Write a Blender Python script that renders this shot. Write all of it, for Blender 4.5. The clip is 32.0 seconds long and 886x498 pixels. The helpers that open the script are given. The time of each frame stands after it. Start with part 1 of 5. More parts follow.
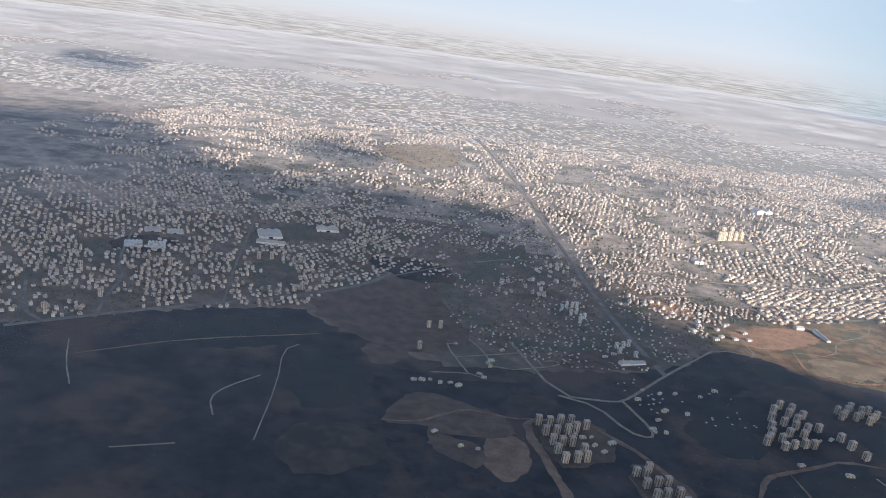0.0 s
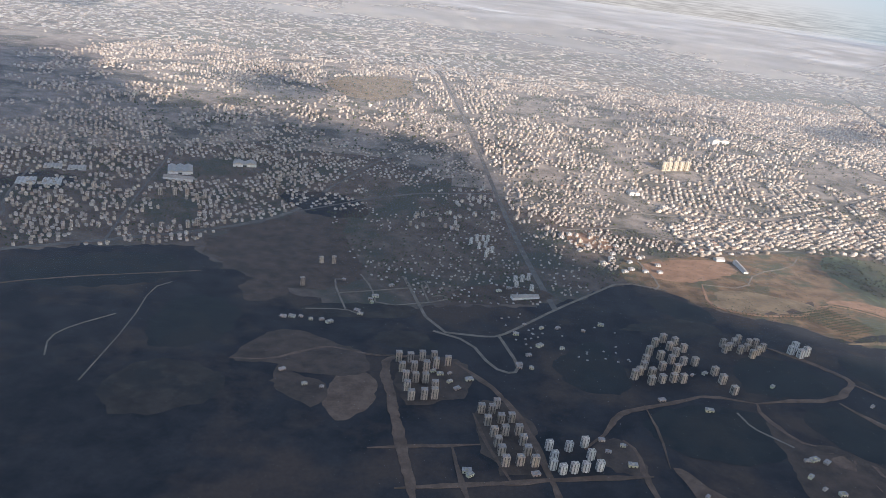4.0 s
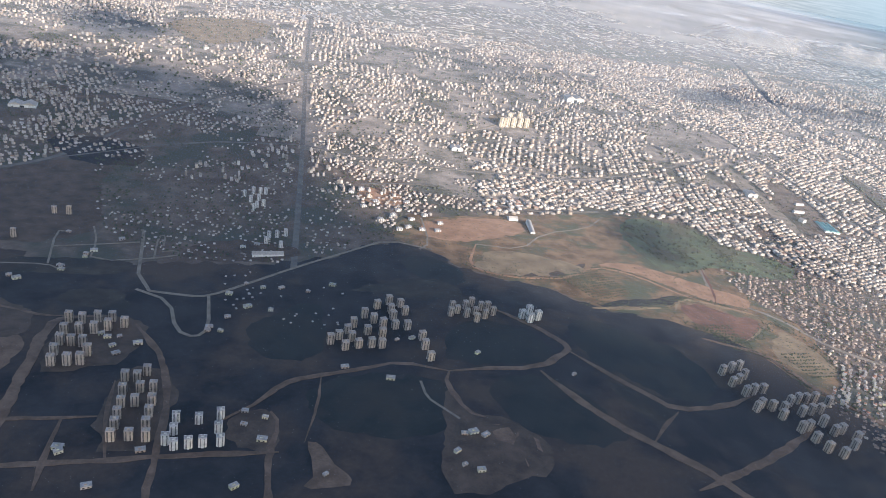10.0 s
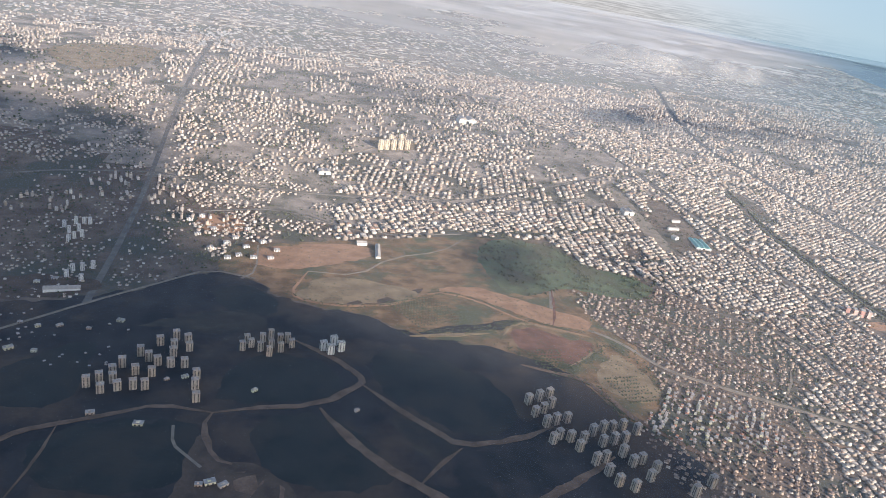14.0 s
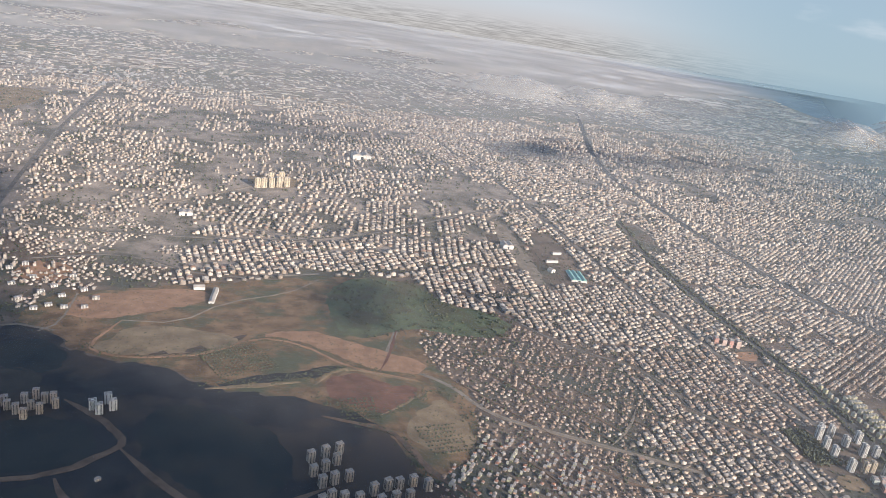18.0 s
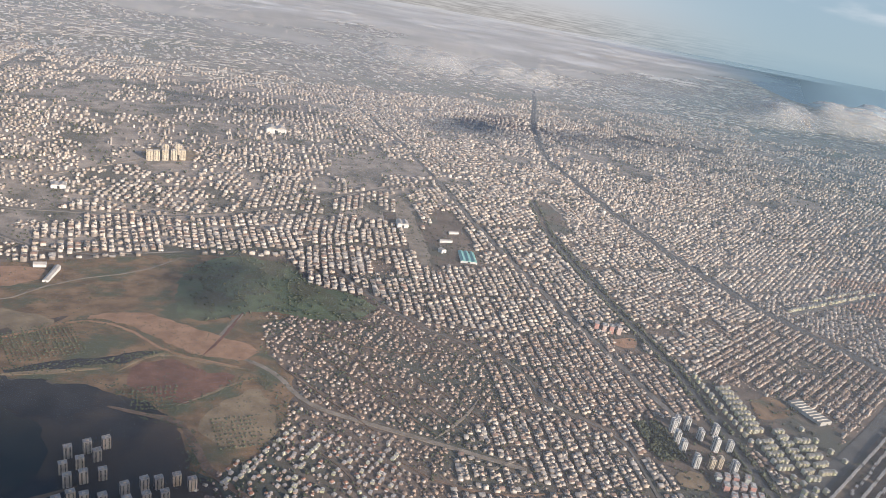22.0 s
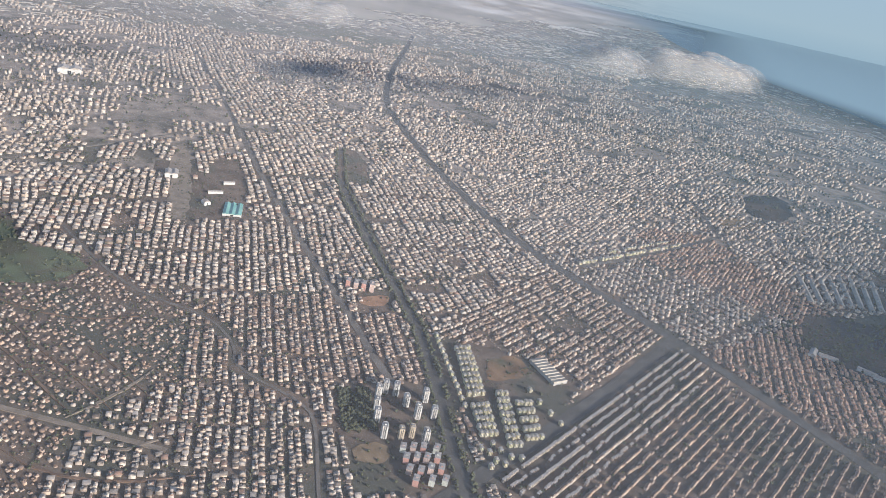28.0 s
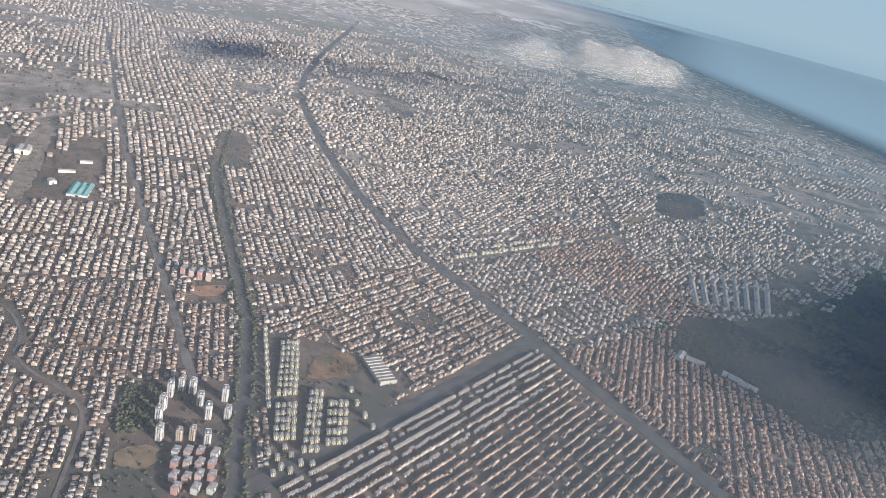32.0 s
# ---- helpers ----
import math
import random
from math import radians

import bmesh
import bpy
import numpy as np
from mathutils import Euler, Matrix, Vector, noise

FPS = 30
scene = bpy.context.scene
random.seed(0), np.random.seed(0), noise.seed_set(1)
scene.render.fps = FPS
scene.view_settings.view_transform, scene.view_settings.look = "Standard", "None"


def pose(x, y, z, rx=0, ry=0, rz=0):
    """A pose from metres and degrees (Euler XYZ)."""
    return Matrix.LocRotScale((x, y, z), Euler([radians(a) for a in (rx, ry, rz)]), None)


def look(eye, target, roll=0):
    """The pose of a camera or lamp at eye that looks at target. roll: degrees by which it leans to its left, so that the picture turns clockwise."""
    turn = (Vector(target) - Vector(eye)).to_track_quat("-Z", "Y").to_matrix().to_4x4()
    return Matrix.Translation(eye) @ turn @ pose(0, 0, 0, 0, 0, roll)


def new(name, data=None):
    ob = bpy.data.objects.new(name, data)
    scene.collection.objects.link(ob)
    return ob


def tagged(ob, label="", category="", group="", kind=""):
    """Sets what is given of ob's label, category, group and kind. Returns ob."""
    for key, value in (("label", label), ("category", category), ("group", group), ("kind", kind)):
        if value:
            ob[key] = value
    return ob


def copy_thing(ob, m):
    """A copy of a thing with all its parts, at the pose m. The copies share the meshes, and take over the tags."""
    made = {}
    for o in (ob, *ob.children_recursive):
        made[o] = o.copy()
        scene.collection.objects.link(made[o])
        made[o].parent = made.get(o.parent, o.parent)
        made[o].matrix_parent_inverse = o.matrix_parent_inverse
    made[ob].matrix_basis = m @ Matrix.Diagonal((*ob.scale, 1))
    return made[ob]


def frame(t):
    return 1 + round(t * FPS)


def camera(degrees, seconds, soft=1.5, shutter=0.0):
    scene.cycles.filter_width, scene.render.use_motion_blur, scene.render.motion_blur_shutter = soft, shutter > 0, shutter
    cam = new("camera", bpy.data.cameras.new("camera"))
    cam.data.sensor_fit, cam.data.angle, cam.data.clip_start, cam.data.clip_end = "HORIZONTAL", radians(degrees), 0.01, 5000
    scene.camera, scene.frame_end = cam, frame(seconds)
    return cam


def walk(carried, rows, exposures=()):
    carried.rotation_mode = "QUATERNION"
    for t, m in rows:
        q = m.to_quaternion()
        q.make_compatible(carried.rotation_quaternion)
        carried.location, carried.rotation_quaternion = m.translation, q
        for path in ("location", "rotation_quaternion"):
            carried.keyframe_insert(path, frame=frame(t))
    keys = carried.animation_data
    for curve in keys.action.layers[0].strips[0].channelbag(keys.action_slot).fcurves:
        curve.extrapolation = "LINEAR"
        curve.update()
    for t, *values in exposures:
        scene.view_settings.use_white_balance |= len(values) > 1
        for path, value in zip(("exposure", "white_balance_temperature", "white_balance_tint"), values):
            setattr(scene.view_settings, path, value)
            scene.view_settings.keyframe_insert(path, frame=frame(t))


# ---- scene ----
cam = camera(64.03, 32.0, soft=0.7)

# seconds, eye x y z, heading (degrees east of +y), dip below the horizon, lean to the left
PATH = [
    (0, -99.23, -23.13, 149.32, 1.409, 17.092, 7.896),
    (0.5, -91.22, -21.22, 149.28, 1.698, 17.216, 8.259),
    (1, -83.15, -19.30, 149.27, 0.214, 18.050, 7.559),
    (1.5, -75.04, -17.37, 149.27, 0.332, 18.512, 7.869),
    (2, -66.88, -15.45, 149.28, 0.655, 19.455, 7.794),
    (2.5, -58.67, -13.51, 149.32, 1.072, 21.254, 7.052),
    (4.5, -25.39, -5.78, 149.61, 1.700, 22.148, 7.338),
    (5, -16.97, -3.85, 149.73, 1.444, 15.588, 7.192),
    (5.5, -8.50, -1.92, 149.86, -0.161, 16.946, 6.279),
    (6, 0.00, 0.00, 150.00, 0.000, 17.810, 6.369),
    (6.5, 8.54, 1.91, 150.16, 0.105, 18.136, 6.400),
    (7, 17.11, 3.82, 150.33, 0.869, 17.970, 6.904),
    (7.5, 25.72, 5.72, 150.52, 0.859, 16.644, 6.749),
    (8, 34.36, 7.61, 150.71, 1.577, 18.137, 7.564),
    (8.5, 43.03, 9.48, 150.93, 3.768, 20.765, 8.866),
    (9, 51.74, 11.35, 151.15, 5.464, 22.809, 9.189),
    (9.5, 60.47, 13.20, 151.39, 5.845, 24.202, 9.852),
    (10, 69.23, 15.03, 151.64, 6.731, 24.768, 10.347),
    (10.5, 78.01, 16.85, 151.90, 7.483, 24.615, 10.692),
    (11, 86.82, 18.65, 152.18, 7.875, 24.180, 10.459),
    (11.5, 95.66, 20.43, 152.46, 8.596, 24.604, 10.845),
    (12, 104.52, 22.19, 152.76, 9.403, 23.991, 10.877),
    (12.5, 113.39, 23.93, 153.06, 9.259, 23.973, 10.519),
    (13, 122.29, 25.65, 153.38, 8.648, 24.051, 10.593),
    (13.5, 131.21, 27.34, 153.71, 8.457, 22.587, 10.101),
    (14, 140.15, 29.01, 154.04, 9.545, 22.168, 9.888),
    (14.5, 149.10, 30.65, 154.39, 10.255, 21.174, 9.700),
    (16.5, 185.04, 36.93, 155.86, 10.334, 17.925, 8.612),
    (17, 194.05, 38.42, 156.25, 10.814, 17.865, 8.818),
    (17.5, 203.07, 39.87, 156.65, 11.584, 18.317, 9.130),
    (18, 212.10, 41.30, 157.05, 11.738, 18.766, 8.876),
    (18.5, 221.13, 42.68, 157.46, 12.310, 18.979, 9.058),
    (19, 230.17, 44.03, 157.88, 13.097, 18.523, 9.235),
    (19.5, 239.21, 45.34, 158.31, 13.134, 18.714, 9.225),
    (20, 248.26, 46.61, 158.74, 13.499, 18.515, 8.947),
    (20.5, 257.30, 47.84, 159.17, 13.279, 18.679, 9.395),
    (21, 266.34, 49.02, 159.61, 12.115, 19.236, 9.931),
    (21.5, 275.39, 50.16, 160.06, 12.637, 20.795, 10.511),
    (22, 284.43, 51.26, 160.51, 12.879, 20.347, 9.913),
    (22.5, 293.46, 52.31, 160.97, 13.269, 21.241, 9.865),
    (23, 302.49, 53.31, 161.43, 13.455, 20.852, 9.874),
    (23.5, 311.51, 54.26, 161.89, 13.540, 21.397, 10.072),
    (24, 320.53, 55.17, 162.36, 14.138, 21.754, 10.192),
    (24.5, 329.53, 56.02, 162.83, 14.520, 21.724, 10.623),
    (26.5, 365.43, 58.89, 164.74, 17.343, 23.290, 10.437),
    (27, 374.36, 59.47, 165.22, 18.853, 24.162, 10.879),
    (27.5, 383.28, 59.98, 165.70, 18.899, 23.109, 11.107),
    (28, 392.19, 60.44, 166.19, 19.127, 23.132, 11.748),
    (28.5, 401.07, 60.84, 166.67, 19.118, 22.856, 12.334),
    (29, 409.93, 61.17, 167.16, 19.710, 22.889, 12.818),
    (29.5, 418.77, 61.44, 167.65, 19.948, 22.901, 12.925),
    (30, 427.58, 61.65, 168.13, 20.008, 23.156, 13.380),
    (30.5, 436.37, 61.79, 168.62, 20.011, 23.273, 13.476),
    (31, 445.14, 61.86, 169.11, 20.463, 23.179, 13.769),
    (31.5, 453.87, 61.87, 169.59, 20.739, 23.073, 13.760),
    (32, 462.58, 61.80, 170.07, 21.095, 23.286, 14.016),
]


def flight(t, x, y, z, heading, dip, lean):
    a, b = radians(heading), radians(dip)
    way = Vector((math.sin(a) * math.cos(b), math.cos(a) * math.cos(b), -math.sin(b)))
    return t, look((x, y, z), Vector((x, y, z)) + way * 100, lean)


walk(cam, [flight(*row) for row in PATH], exposures=[(0, 1.0, 6450, 14), (2.5, 1.0, 6450, 14), (5, 0.86, 6500, 14), (7, 0.82, 6500, 14), (9, 1.06, 6250, 13), (12, 1.12, 6250, 13), (14, 0.98, 6400, 13), (19, 0.66, 6550, 13), (24, 0.6, 6450, 13), (27, 0.6, 6300, 13), (32, 0.64, 6200, 12)])

# ---------------------------------------------------------------- sky and sun
SUN_EAST, SUN_NORTH, SUN_UP = 0.63, -0.72, 0.32     # the way to the sun
SUN = Vector((SUN_EAST, SUN_NORTH, SUN_UP)).normalized()

world = bpy.data.worlds.new("sky")
scene.world = world
world.use_nodes = True
wn = world.node_tree.nodes
wl = world.node_tree.links
sky = wn.new("ShaderNodeTexSky")
sky.sky_type = "NISHITA"
sky.sun_disc = False
sky.sun_elevation = math.asin(SUN.z)
sky.sun_rotation = math.atan2(SUN.x, SUN.y)
sky.air_density, sky.dust_density, sky.ozone_density = 1.0, 1.0, 1.5
wn["Background"].inputs["Strength"].default_value = 0.14
wl.new(sky.outputs[0], wn["Background"].inputs["Color"])

lamp = bpy.data.lights.new("sun", "SUN")
lamp.energy, lamp.angle, lamp.color = 5.0, radians(0.6), (1.0, 0.9, 0.78)
sun = new("sun", lamp)
sun.matrix_world = look(SUN * 3000, (0, 0, 0))


# ---------------------------------------------------------------- materials
def material(name, low, high, size=4.0, fine=0.5, rough=0.85, bump=0.25, third=None, third_size=40.0, island=False, tint=()):
    """A mottled surface: two base colours by noise at two sizes, a third one in broad stains, with fine relief.
    island: a random tone from tint for each loose piece of the mesh; otherwise tint goes by object."""
    m = bpy.data.materials.new(name)
    m.use_nodes = True
    n, l = m.node_tree.nodes, m.node_tree.links
    p = n["Principled BSDF"]
    p.inputs["Roughness"].default_value = rough
    geo = n.new("ShaderNodeNewGeometry")

    def grain(size, detail=6.0):
        t = n.new("ShaderNodeTexNoise")
        t.inputs["Scale"].default_value = 1.0 / size
        t.inputs["Detail"].default_value = detail
        t.inputs["Roughness"].default_value = 0.6
        l.new(geo.outputs["Position"], t.inputs["Vector"])
        return t

    def ramp(src, a, b, ca, cb):
        r = n.new("ShaderNodeValToRGB")
        r.color_ramp.elements[0].position, r.color_ramp.elements[1].position = a, b
        r.color_ramp.elements[0].color, r.color_ramp.elements[1].color = (*ca, 1), (*cb, 1)
        l.new(src, r.inputs[0])
        return r.outputs[0]

    def mix(kind, fac, a, b):
        x = n.new("ShaderNodeMix")
        x.data_type, x.blend_type = "RGBA", kind
        if isinstance(fac, (int, float)):
            x.inputs[0].default_value = fac
        else:
            l.new(fac, x.inputs[0])
        l.new(a, x.inputs[6])
        l.new(b, x.inputs[7])
        return x.outputs[2]

    broad, small = grain(size), grain(fine, 3.0)
    colour = ramp(broad.outputs[0], 0.36, 0.64, low, high)
    if third:
        stain = grain(third_size, 5.0)
        f = ramp(stain.outputs[0], 0.48, 0.6, (0, 0, 0), (1, 1, 1))
        c = n.new("ShaderNodeRGB")
        c.outputs[0].default_value = (*third, 1)
        colour = mix("MIX", f, colour, c.outputs[0])
    if tint:
        r = n.new("ShaderNodeValToRGB")
        r.color_ramp.interpolation = "CONSTANT"
        while len(r.color_ramp.elements) < len(tint):
            r.color_ramp.elements.new(1.0)
        for i, c in enumerate(tint):
            r.color_ramp.elements[i].position = i / len(tint)
            r.color_ramp.elements[i].color = (*c, 1)
        if island:
            l.new(geo.outputs["Random Per Island"], r.inputs[0])
        else:
            info = n.new("ShaderNodeObjectInfo")
            l.new(info.outputs["Random"], r.inputs[0])
        colour = mix("MULTIPLY", 1.0, colour, r.outputs[0])
    dirt = ramp(small.outputs[0], 0.3, 0.7, (0.72, 0.72, 0.72), (1, 1, 1))
    colour = mix("MULTIPLY", 0.8, colour, dirt)
    l.new(colour, p.inputs["Base Color"])
    b = n.new("ShaderNodeBump")
    b.inputs["Strength"].default_value = bump
    b.inputs["Distance"].default_value = fine * 0.5
    l.new(small.outputs[0], b.inputs["Height"])
    l.new(b.outputs[0], p.inputs["Normal"])
    return m


LIGHTS = ((1.12, 1.09, 1.04), (0.98, 0.92, 0.86), (0.7, 0.65, 0.6), (1.1, 1.02, 0.92), (0.5, 0.45, 0.41), (1.0, 0.88, 0.76), (0.86, 0.82, 0.78), (0.62, 0.53, 0.45))
ROOFS = ((0.78, 0.74, 0.69), (1.15, 1.11, 1.06), (0.5, 0.45, 0.41), (0.84, 0.58, 0.46), (0.9, 0.85, 0.79), (0.38, 0.33, 0.3), (0.62, 0.44, 0.36), (1.05, 0.99, 0.92))
M = {
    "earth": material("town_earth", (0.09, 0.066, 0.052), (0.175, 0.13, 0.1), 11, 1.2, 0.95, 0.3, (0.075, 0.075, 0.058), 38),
    "dusty": material("pale_town_earth", (0.18, 0.15, 0.126), (0.33, 0.275, 0.23), 13, 1.5, 0.95, 0.3, (0.1, 0.092, 0.074), 45),
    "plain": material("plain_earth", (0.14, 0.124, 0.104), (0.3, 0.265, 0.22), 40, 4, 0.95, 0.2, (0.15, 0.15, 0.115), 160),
    # Ploughed soil toned near black: the valley's shade is partly in the colour.
    "field": material("shade_dark_ploughed_field", (0.008, 0.011, 0.017), (0.032, 0.032, 0.036), 16, 1.5, 0.95, 0.12, (0.066, 0.046, 0.037), 46),
    "scrub": material("scrub_grass", (0.11, 0.068, 0.038), (0.25, 0.152, 0.084), 9, 0.8, 0.95, 0.4, (0.08, 0.085, 0.05), 22),
    "bare": material("bare_orange_earth", (0.25, 0.138, 0.08), (0.37, 0.212, 0.13), 8, 0.7, 0.95, 0.3),
    "red": material("red_ploughed_earth", (0.11, 0.05, 0.036), (0.19, 0.092, 0.062), 7, 0.6, 0.95, 0.35),
    "tan": material("dry_tan_field", (0.165, 0.118, 0.072), (0.27, 0.195, 0.12), 9, 0.7, 0.95, 0.3),
    "meadow": material("green_meadow", (0.068, 0.09, 0.048), (0.125, 0.15, 0.08), 12, 0.8, 0.95, 0.4, (0.09, 0.085, 0.05), 26),
    "leaf": material("leaf", (0.044, 0.053, 0.032), (0.09, 0.1, 0.057), 2.0, 0.3, 0.9, 0.4),
    "asphalt": material("worn_asphalt", (0.105, 0.094, 0.083), (0.17, 0.152, 0.135), 7, 0.5, 0.9, 0.1),
    "dark_road": material("dark_tree_lined_road", (0.06, 0.058, 0.055), (0.1, 0.096, 0.09), 8, 0.5, 0.9, 0.1),
    "dirt_road": material("pale_dirt_road", (0.16, 0.132, 0.104), (0.26, 0.215, 0.17), 5, 0.5, 0.95, 0.2),
    # Fallow and crop tones carry some of that shade as well.
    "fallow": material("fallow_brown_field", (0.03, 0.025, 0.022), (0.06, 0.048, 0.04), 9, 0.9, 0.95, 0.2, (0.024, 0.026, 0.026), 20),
    "crop": material("shade_dark_green_crop", (0.011, 0.018, 0.021), (0.022, 0.029, 0.03), 12, 0.9, 0.95, 0.15, (0.03, 0.03, 0.028), 30),
    "dug": material("dug_brown_earth", (0.06, 0.043, 0.035), (0.115, 0.08, 0.06), 7, 0.7, 0.95, 0.3),
    "track": material("brown_dirt_track", (0.105, 0.068, 0.048), (0.2, 0.13, 0.09), 6, 0.6, 0.95, 0.25),
    "wall": material("rendered_wall", (0.38, 0.35, 0.315), (0.56, 0.52, 0.475), 3, 0.3, 0.85, 0.1, island=True, tint=LIGHTS),
    "roof": material("flat_roof", (0.3, 0.275, 0.25), (0.52, 0.48, 0.44), 2.5, 0.25, 0.85, 0.15, island=True, tint=ROOFS),
    "plastic": material("greenhouse_plastic", (0.62, 0.63, 0.62), (0.82, 0.82, 0.8), 8, 1.0, 0.55, 0.05, island=True, tint=LIGHTS),
    "window": material("dark_window_glass", (0.03, 0.035, 0.04), (0.06, 0.065, 0.07), 1, 0.2, 0.25, 0.02),
    "tower": material("tower_render", (0.36, 0.305, 0.26), (0.5, 0.435, 0.375), 2, 0.25, 0.85, 0.08, tint=((1, 1, 1), (0.92, 0.9, 0.88), (1, 0.95, 0.88), (0.85, 0.84, 0.84))),
    "tower_white": material("white_tower_render", (0.5, 0.49, 0.47), (0.66, 0.65, 0.62), 2, 0.25, 0.85, 0.08),
    "tower_yellow": material("yellow_tower_render", (0.47, 0.395, 0.29), (0.58, 0.5, 0.39), 2, 0.25, 0.85, 0.08),
    "tower_red": material("salmon_red_render", (0.46, 0.25, 0.21), (0.6, 0.35, 0.3), 2, 0.25, 0.85, 0.08, tint=((1, 1, 1), (1, 1.35, 1.4), (0.85, 0.85, 0.85), (1, 1.8, 1.9))),
    "slab": material("slab_roof", (0.27, 0.255, 0.24), (0.42, 0.4, 0.38), 1.5, 0.25, 0.85, 0.1),
    "teal": material("teal_sheet_roof", (0.13, 0.33, 0.3), (0.21, 0.43, 0.39), 3, 0.3, 0.5, 0.05),
    "steel": material("grey_sheet_metal", (0.33, 0.32, 0.3), (0.5, 0.48, 0.45), 3, 0.3, 0.5, 0.05),
    "bark": material("bark", (0.06, 0.05, 0.04), (0.1, 0.08, 0.06), 0.5, 0.1),
    "cream": material("cream_render", (0.42, 0.39, 0.28), (0.56, 0.53, 0.39), 2, 0.25, 0.85, 0.08, tint=((1, 1, 1), (1, 0.97, 0.9), (0.95, 1, 0.9), (1.05, 1.08, 1.15))),
    "white_house": material("white_house_render", (0.5, 0.47, 0.44), (0.7, 0.67, 0.63), 2, 0.25, 0.85, 0.08, tint=((1, 1, 1), (0.93, 0.9, 0.86), (1, 0.95, 0.88), (0.85, 0.84, 0.84))),
    "brick_wall": material("brownish_render", (0.3, 0.245, 0.21), (0.46, 0.39, 0.34), 2, 0.25, 0.85, 0.1, tint=((1, 1, 1), (0.9, 0.85, 0.8), (1.15, 1.15, 1.15), (1.05, 0.9, 0.8))),
    "tile": material("terracotta_tiles", (0.3, 0.14, 0.09), (0.42, 0.21, 0.14), 1.5, 0.2, 0.9, 0.2, tint=((1, 1, 1), (0.85, 0.85, 0.85), (1.1, 1.2, 1.2))),
    "brown_wall": material("brownish_house_wall", (0.32, 0.26, 0.22), (0.5, 0.42, 0.36), 2, 0.25, 0.85, 0.1, island=True, tint=LIGHTS),
    "brown_roof": material("brownish_house_roof", (0.2, 0.15, 0.125), (0.36, 0.28, 0.24), 2, 0.25, 0.85, 0.1, island=True, tint=LIGHTS),
    "hall_roof": material("pale_sheet_roof", (0.3, 0.27, 0.23), (0.44, 0.4, 0.34), 3, 0.3, 0.6, 0.05),
    "rust_roof": material("rust_red_roof", (0.3, 0.17, 0.12), (0.5, 0.33, 0.26), 2, 0.25, 0.85, 0.1, island=True, tint=LIGHTS),
    "film": material("weathered_greenhouse_film", (0.4, 0.4, 0.38), (0.6, 0.59, 0.56), 8, 1.0, 0.6, 0.05, island=True, tint=LIGHTS),
    "sea": material("sea", (0.1, 0.185, 0.275), (0.12, 0.205, 0.3), 120, 6, 0.85, 0.02),
}


# ---------------------------------------------------------------- mesh helpers
def link_mesh(name, verts, faces, mats, index=None, parent=None, label=""):
    me = bpy.data.meshes.new(name)
    me.from_pydata([tuple(v) for v in verts], [], [tuple(q) for q in faces])
    for m in mats:
        me.materials.append(m)
    if index is not None:
        me.polygons.foreach_set("material_index", np.asarray(index, dtype=np.int32))
    me.update()
    ob = new(name, me)
    if parent:
        ob.parent = parent
    if label:
        ob["label"] = label
    return ob


def quads_mesh(name, verts, quads, mats, index):
    """A big mesh of quads out of arrays."""
    me = bpy.data.meshes.new(name)
    v = np.ascontiguousarray(verts, dtype=np.float32).reshape(-1, 3)
    q = np.ascontiguousarray(quads, dtype=np.int32).reshape(-1, 4)
    me.vertices.add(len(v))
    me.vertices.foreach_set("co", v.ravel())
    me.loops.add(q.size)
    me.loops.foreach_set("vertex_index", q.ravel())
    me.polygons.add(len(q))
    me.polygons.foreach_set("loop_start", np.arange(0, q.size, 4, dtype=np.int32))
    for m in mats:
        me.materials.append(m)
    me.polygons.foreach_set("material_index", np.ascontiguousarray(index, dtype=np.int32))
    me.update(calc_edges=True)
    return new(name, me)


HILLS = np.array([
    [1.87, -1.66, 0.81, 2.52, -3.50, -2.46, -0.02, 0.45],
    [-2.03, -9.51, -1.46, 7.48, -0.63, -4.22, -2.03, 0.23],
    [-5.02, -5.21, -2.45, -13.25, -3.91, 0.38, -4.52, 0.03],
    [-2.19, -0.01, 3.80, -1.27, 5.92, 4.40, -4.01, 2.41],
    [0.79, 1.87, 1.85, 0.39, -0.16, -0.71, -0.99, 0.66]])
HILL_X, HILL_Y, HILL_WIDE = np.arange(-240, 900, 150.0), np.array([200, 320, 460, 640, 860.0]), 130.0

COAST = np.array([(1300, -1500), (1320, 200), (1380, 600), (1560, 1000), (1650, 1400), (1750, 2100), (2080, 2780), (2060, 2950), (1900, 3250), (1740, 3650), (1760, 4500), (1850, 7000)], dtype=float)


def coast_x(y):
    return np.interp(y, COAST[:, 1], COAST[:, 0])


def height(x, y):
    """The lie of the land: low hills and the valley, and the shore that dips under the sea."""
    x, y = np.asarray(x, dtype=float), np.asarray(y, dtype=float)
    z = np.zeros(np.broadcast(x, y).shape)
    for j, cy in enumerate(HILL_Y):
        for i, cx in enumerate(HILL_X):
            z = z + HILLS[j, i] * np.exp(-((x - cx) ** 2 + (y - cy) ** 2) / 2 / HILL_WIDE ** 2)
    return z - 8.0 * np.clip((x - coast_x(y)) / 40.0, 0, 1)


def inside(x, y, poly):
    x, y = np.asarray(x, dtype=float), np.asarray(y, dtype=float)
    hit = np.zeros(x.shape, dtype=bool)
    for (ax, ay), (bx, by) in zip(poly, poly[1:] + poly[:1]):
        if ay != by:
            hit ^= ((ay > y) != (by > y)) & (x < (bx - ax) * (y - ay) / (by - ay) + ax)
    return hit


